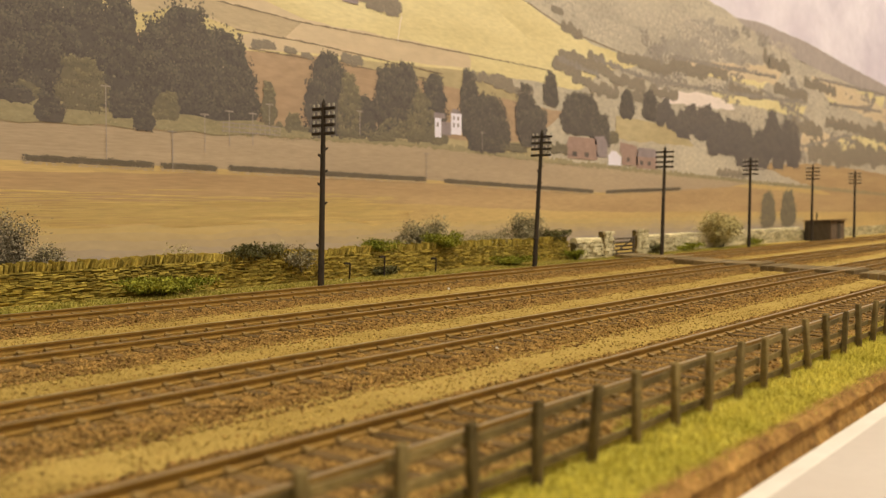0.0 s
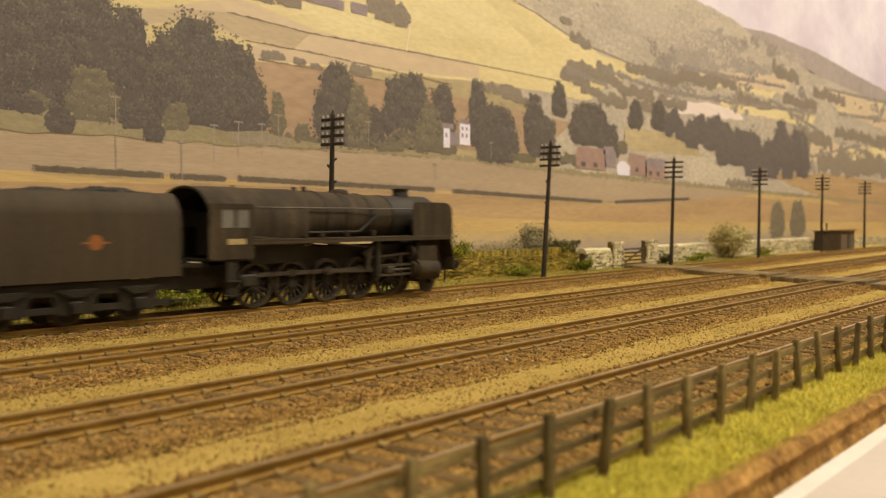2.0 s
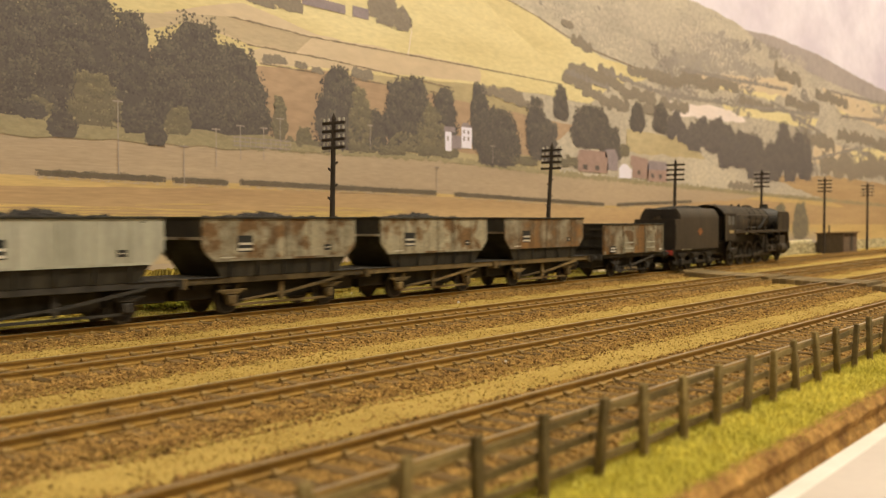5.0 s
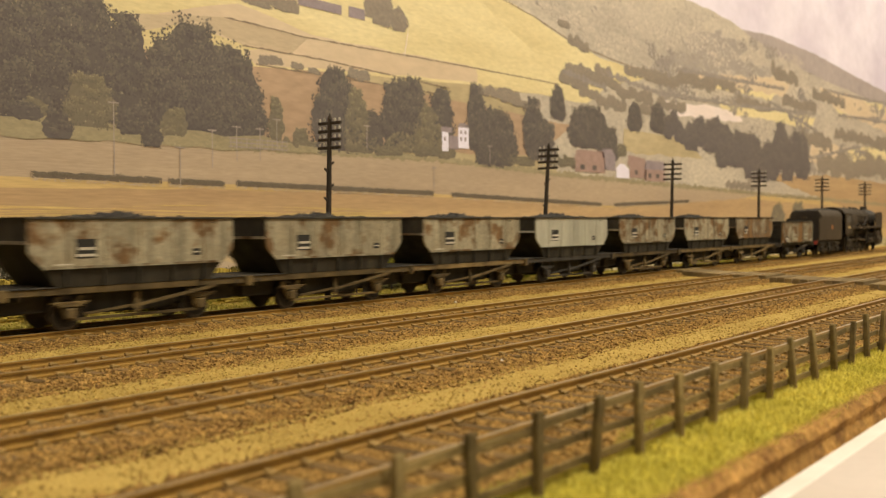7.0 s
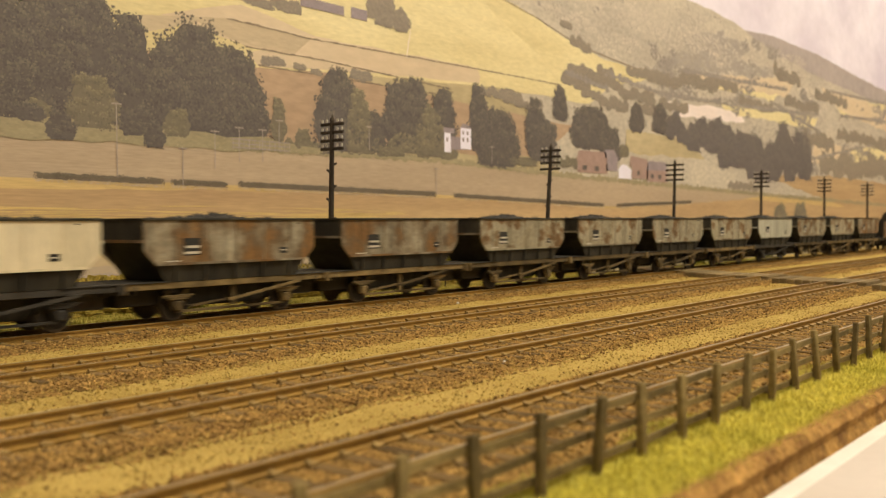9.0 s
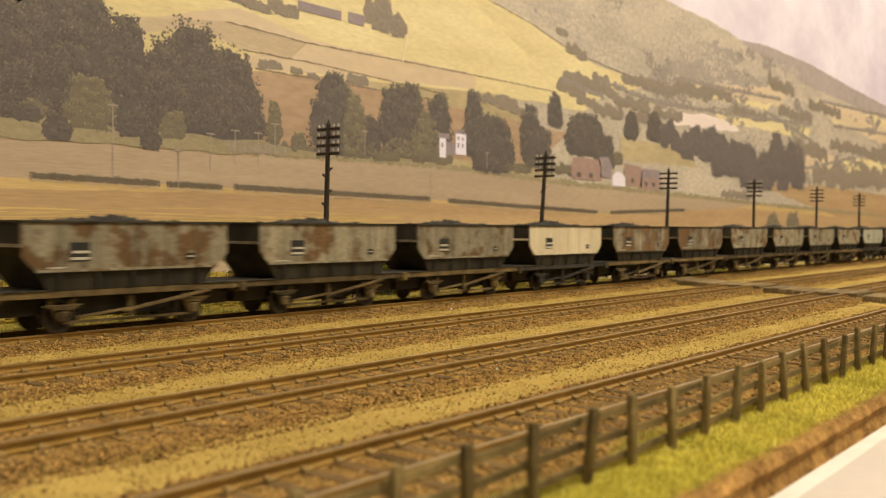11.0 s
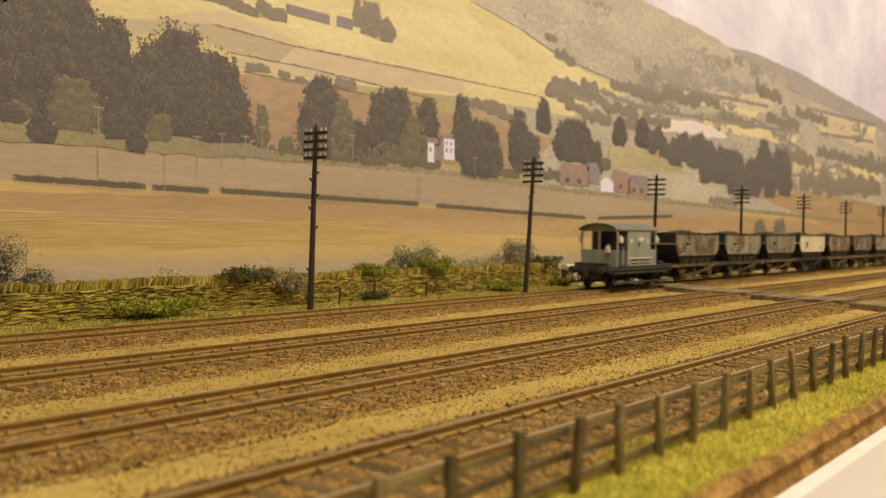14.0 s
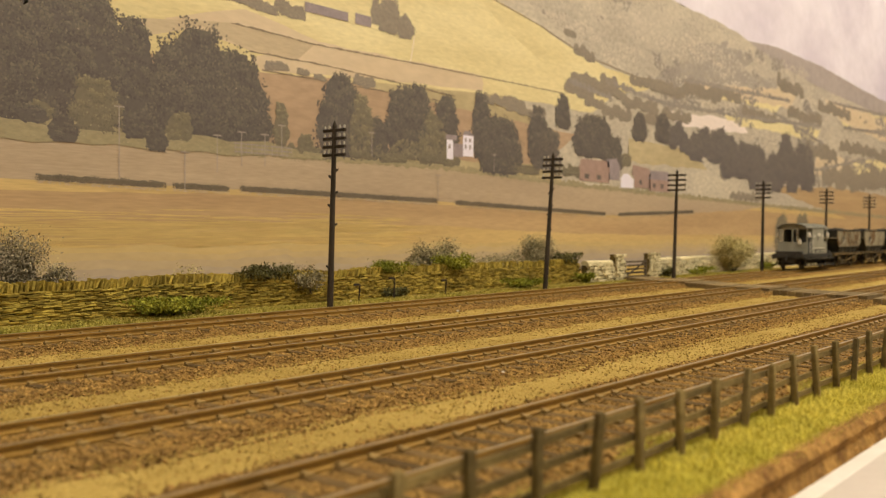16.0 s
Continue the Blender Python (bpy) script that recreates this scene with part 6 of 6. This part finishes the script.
        cyl(bm, (14.2, s * 1.0, 2.45), (15.4, s * 0.93, 3.1), 0.05, n=8)
        part("injector_pipe", bm, "loco_dark", t)
        part("steam_pipe", cyl(B(), (17.35, s * 0.75, 2.9), (17.7, s * 1.08, 1.5), 0.17, 0.2, 12), "loco_dark", t)
        for k, x in enumerate((12.3, 13.5, 14.9)):
            part("clack_box", box(B(), x - 0.09, x + 0.09, s * 1.05 - 0.08, s * 1.05 + 0.08, 2.27, 2.5, 0.02), "loco_black", t)
        part("sand_filler", cyl(B(), (11.4, s * 1.15, 2.27), (11.4, s * 1.15, 2.36), 0.1, n=10), "loco_dark", t)
        # cylinder and motion brackets
        bm = cyl(B(), (17.1, s * 1.12, 0.98), (18.35, s * 1.12, 0.92), 0.40, n=24)
        cyl(bm, (16.95, s * 1.12, 0.985), (17.1, s * 1.12, 0.98), 0.3, n=20)
        cyl(bm, (18.35, s * 1.12, 0.92), (18.47, s * 1.12, 0.915), 0.32, 0.25, 20)
        cyl(bm, (17, s * 1.0, 1.62), (18.45, s * 1.0, 1.58), 0.26, n=20)
        box(bm, 17.2, 18.3, s * 1.0 - 0.34, s * 1.0 + 0.34, 0.66, 1.86)
        part("cylinder", bm, "loco_black", t)
        bm = box(B(), 15.2, 17, s * 1.12 - 0.05, s * 1.12 + 0.05, 1.14, 1.22)
        box(bm, 15.2, 17, s * 1.12 - 0.05, s * 1.12 + 0.05, 0.78, 0.86)
        part("slide_bars", bm, "gear", t)
        part("gear_bracket", prism(B(), [(14.6, 1.5), (15.4, 2.1), (15.2, 2.1), (14.3, 1.7)], s * 1.05 - 0.05, s * 1.05 + 0.05), "loco_dark", t)
        part("bracket", box(B(), 15.0, 15.2, s * 1.05 - 0.12, s * 1.05 + 0.12, 0.75, 2.12), "loco_dark", t)
        part("expansion_link", bar(B(), (14.55, s * 1.08, 1.05), (14.75, s * 1.08, 1.85), 0.14, 0.06), "gear", t)
        part("radius_rod", bar(B(), (14.65, s * 1.02, 1.5), (17, s * 1.02, 1.6), 0.08, 0.04), "gear", t)
        part("reach_rod", bar(B(), (9.2, s * 1.16, 2.35), (14.6, s * 1.12, 1.9), 0.06, 0.04), "gear", t)
        part("combination_lever", bar(B(), (16.3, s * 1.15, 0.75), (16.5, s * 1.02, 1.65), 0.07, 0.04), "gear", t)
        part("frame", box(B(), 8.4, 19.45, s * 0.56 - 0.03, s * 0.56 + 0.03, 0.5, 1.95), "loco_dark", t)
        part("ashpan_side", prism(B(), [(9.0, 2.0), (11.6, 2.0), (11.2, 1.45), (9.2, 1.45)], s * 0.95 - 0.02, s * 0.95 + 0.02), "loco_dark", t)
        part("cab_step", bar(B(), (8.2, s * 1.25, 0.55), (8.2, s * 1.25, 1.66), 0.4, 0.03), "loco_dark", t)
        for z in (0.5, 0.95):
            part("step_tread", box(B(), 7.95, 8.45, s * 1.25 - 0.12, s * 1.25 + 0.12, z, z + 0.04), "loco_dark", t)
        part("injector", box(B(), 8.6, 9.3, s * 1.12 - 0.12, s * 1.12 + 0.12, 0.75, 1.15, 0.05), "loco_dark", t)
        part("front_frame", prism(B(), [(18.25, 2.2), (19.36, 2.2), (19.5, 1.3), (19.5, 0.85), (18.35, 0.85)], s * 0.58 - 0.03, s * 0.58 + 0.03), "loco_black", t)
        bm = B()
        for k in range(5):
            cx = 16.1 - k * 1.65
            cyl(bm, (cx, s * 0.83, 0), (cx, s * 0.91, 0), 0.14, n=14)
        box(bm, 9.5, 16.1, s * 0.87 - 0.035, s * 0.87 + 0.035, -0.07, 0.07)
        RODS.append((part("coupling_rod", bm, "gear", t), "coupling", s))
        bm = bar(B(), (0, s * 0.97, 0), (3.05, s * 0.97, 0), 0.13, 0.06)
        cyl(bm, (0, s * 0.92, 0), (0, s * 1.03, 0), 0.15, n=14)
        cyl(bm, (3.05, s * 0.92, 0), (3.05, s * 1.03, 0), 0.11, n=14)
        RODS.append((part("connecting_rod", bm, "gear", t), "connecting", s))
        bm = box(B(), -0.2, 0.2, s * 1.12 - 0.08, s * 1.12 + 0.08, -0.13, 0.13, 0.02)
        cyl(bm, (0.1, s * 1.12, 0), (1.25, s * 1.12, 0), 0.045, n=8)
        RODS.append((part("crosshead", bm, "gear", t), "crosshead", s))
    part("cab_front", prism(B(), [(-1.26, 1.66), (-1.26, 3.35), (-0.8, 3.75), (0.8, 3.75), (1.26, 3.35), (1.26, 1.66)], 8.9, 8.96, "x"), "loco_dark", t)
    part("cab_floor", box(B(), 7.4, 9.0, -1.25, 1.25, 1.6, 1.66), "loco_dark", t)
    part("backhead", box(B(), 8.3, 8.9, -0.8, 0.8, 1.66, 3.2, 0.1), "loco_dark", t)
    part("fall_plate", box(B(), 6.5, 7.5, -0.95, 0.95, 1.45, 1.55), "loco_dark", t)
    part("drag_box", box(B(), 6.6, 8.5, -0.6, 0.6, 0.75, 1.45), "loco_dark", t)
    part("ashpan", box(B(), 9.2, 11.4, -0.5, 0.5, 0.7, 2.0), "loco_dark", t)
    part("saddle", box(B(), 17.05, 18.45, -0.55, 0.55, 1.0, 2.4), "loco_dark", t)
    part("front_platform", prism(B(), [(18.25, 2.2), (19.38, 2.2), (19.56, 1.42), (19.56, 1.36), (19.32, 2.12), (18.25, 2.12)], -1.2, 1.2), "loco_black", t)
    part("buffer_beam", box(B(), 19.5, 19.6, -1.25, 1.25, 0.85, 1.38, 0.015), "loco_black", t)
    part("beam_plate", box(B(), 19.601, 19.615, -1.2, 1.2, 0.9, 1.33), "red", t, "dirty red beam face")
    buffers(t, 19.6, 1)
    for k in range(5):
        driving_wheels(t, 16.1 - k * 1.65, 0.76)
    wheelset(t, 18.45, 0.46)
    MOVING.append((t, 10.18))


locomotive()


# ---- what moves: the train along the far track, its wheels and rods ----
def motions():
    half = [k * 0.5 for k in range(33)]
    for t, off in MOVING:
        walk(t, [(s, pose((train_at(s) + off) * K, 24.9 * K, 0)) for s in half])
    every = [k / 30 for k in range(481)]
    for w, at, r in TURNING:
        walk(w, [(s, pose(at[0] * K, at[1] * K, at[2] * K, 0, math.degrees((train_at(s) - train_at(0)) / r), 0)) for s in every])
    for ob, kind, side in RODS:
        rows = []
        for s in every:
            a = (train_at(s) - train_at(0)) / 0.76
            cx, cz = 0.355 * math.cos(a), -0.355 * math.sin(a)
            reach = math.sqrt(3.05 ** 2 - (0.24 - cz) ** 2)
            if kind == "coupling":
                rows.append((s, pose(cx * K, 0, (0.76 + cz) * K)))
            elif kind == "connecting":
                rows.append((s, pose((12.8 + cx) * K, 0, (0.76 + cz) * K, 0, -math.degrees(math.asin((0.24 - cz) / 3.05)), 0)))
            else:
                rows.append((s, pose((12.8 + cx + reach) * K, 0, 1.0 * K)))
        walk(ob, rows)


motions()
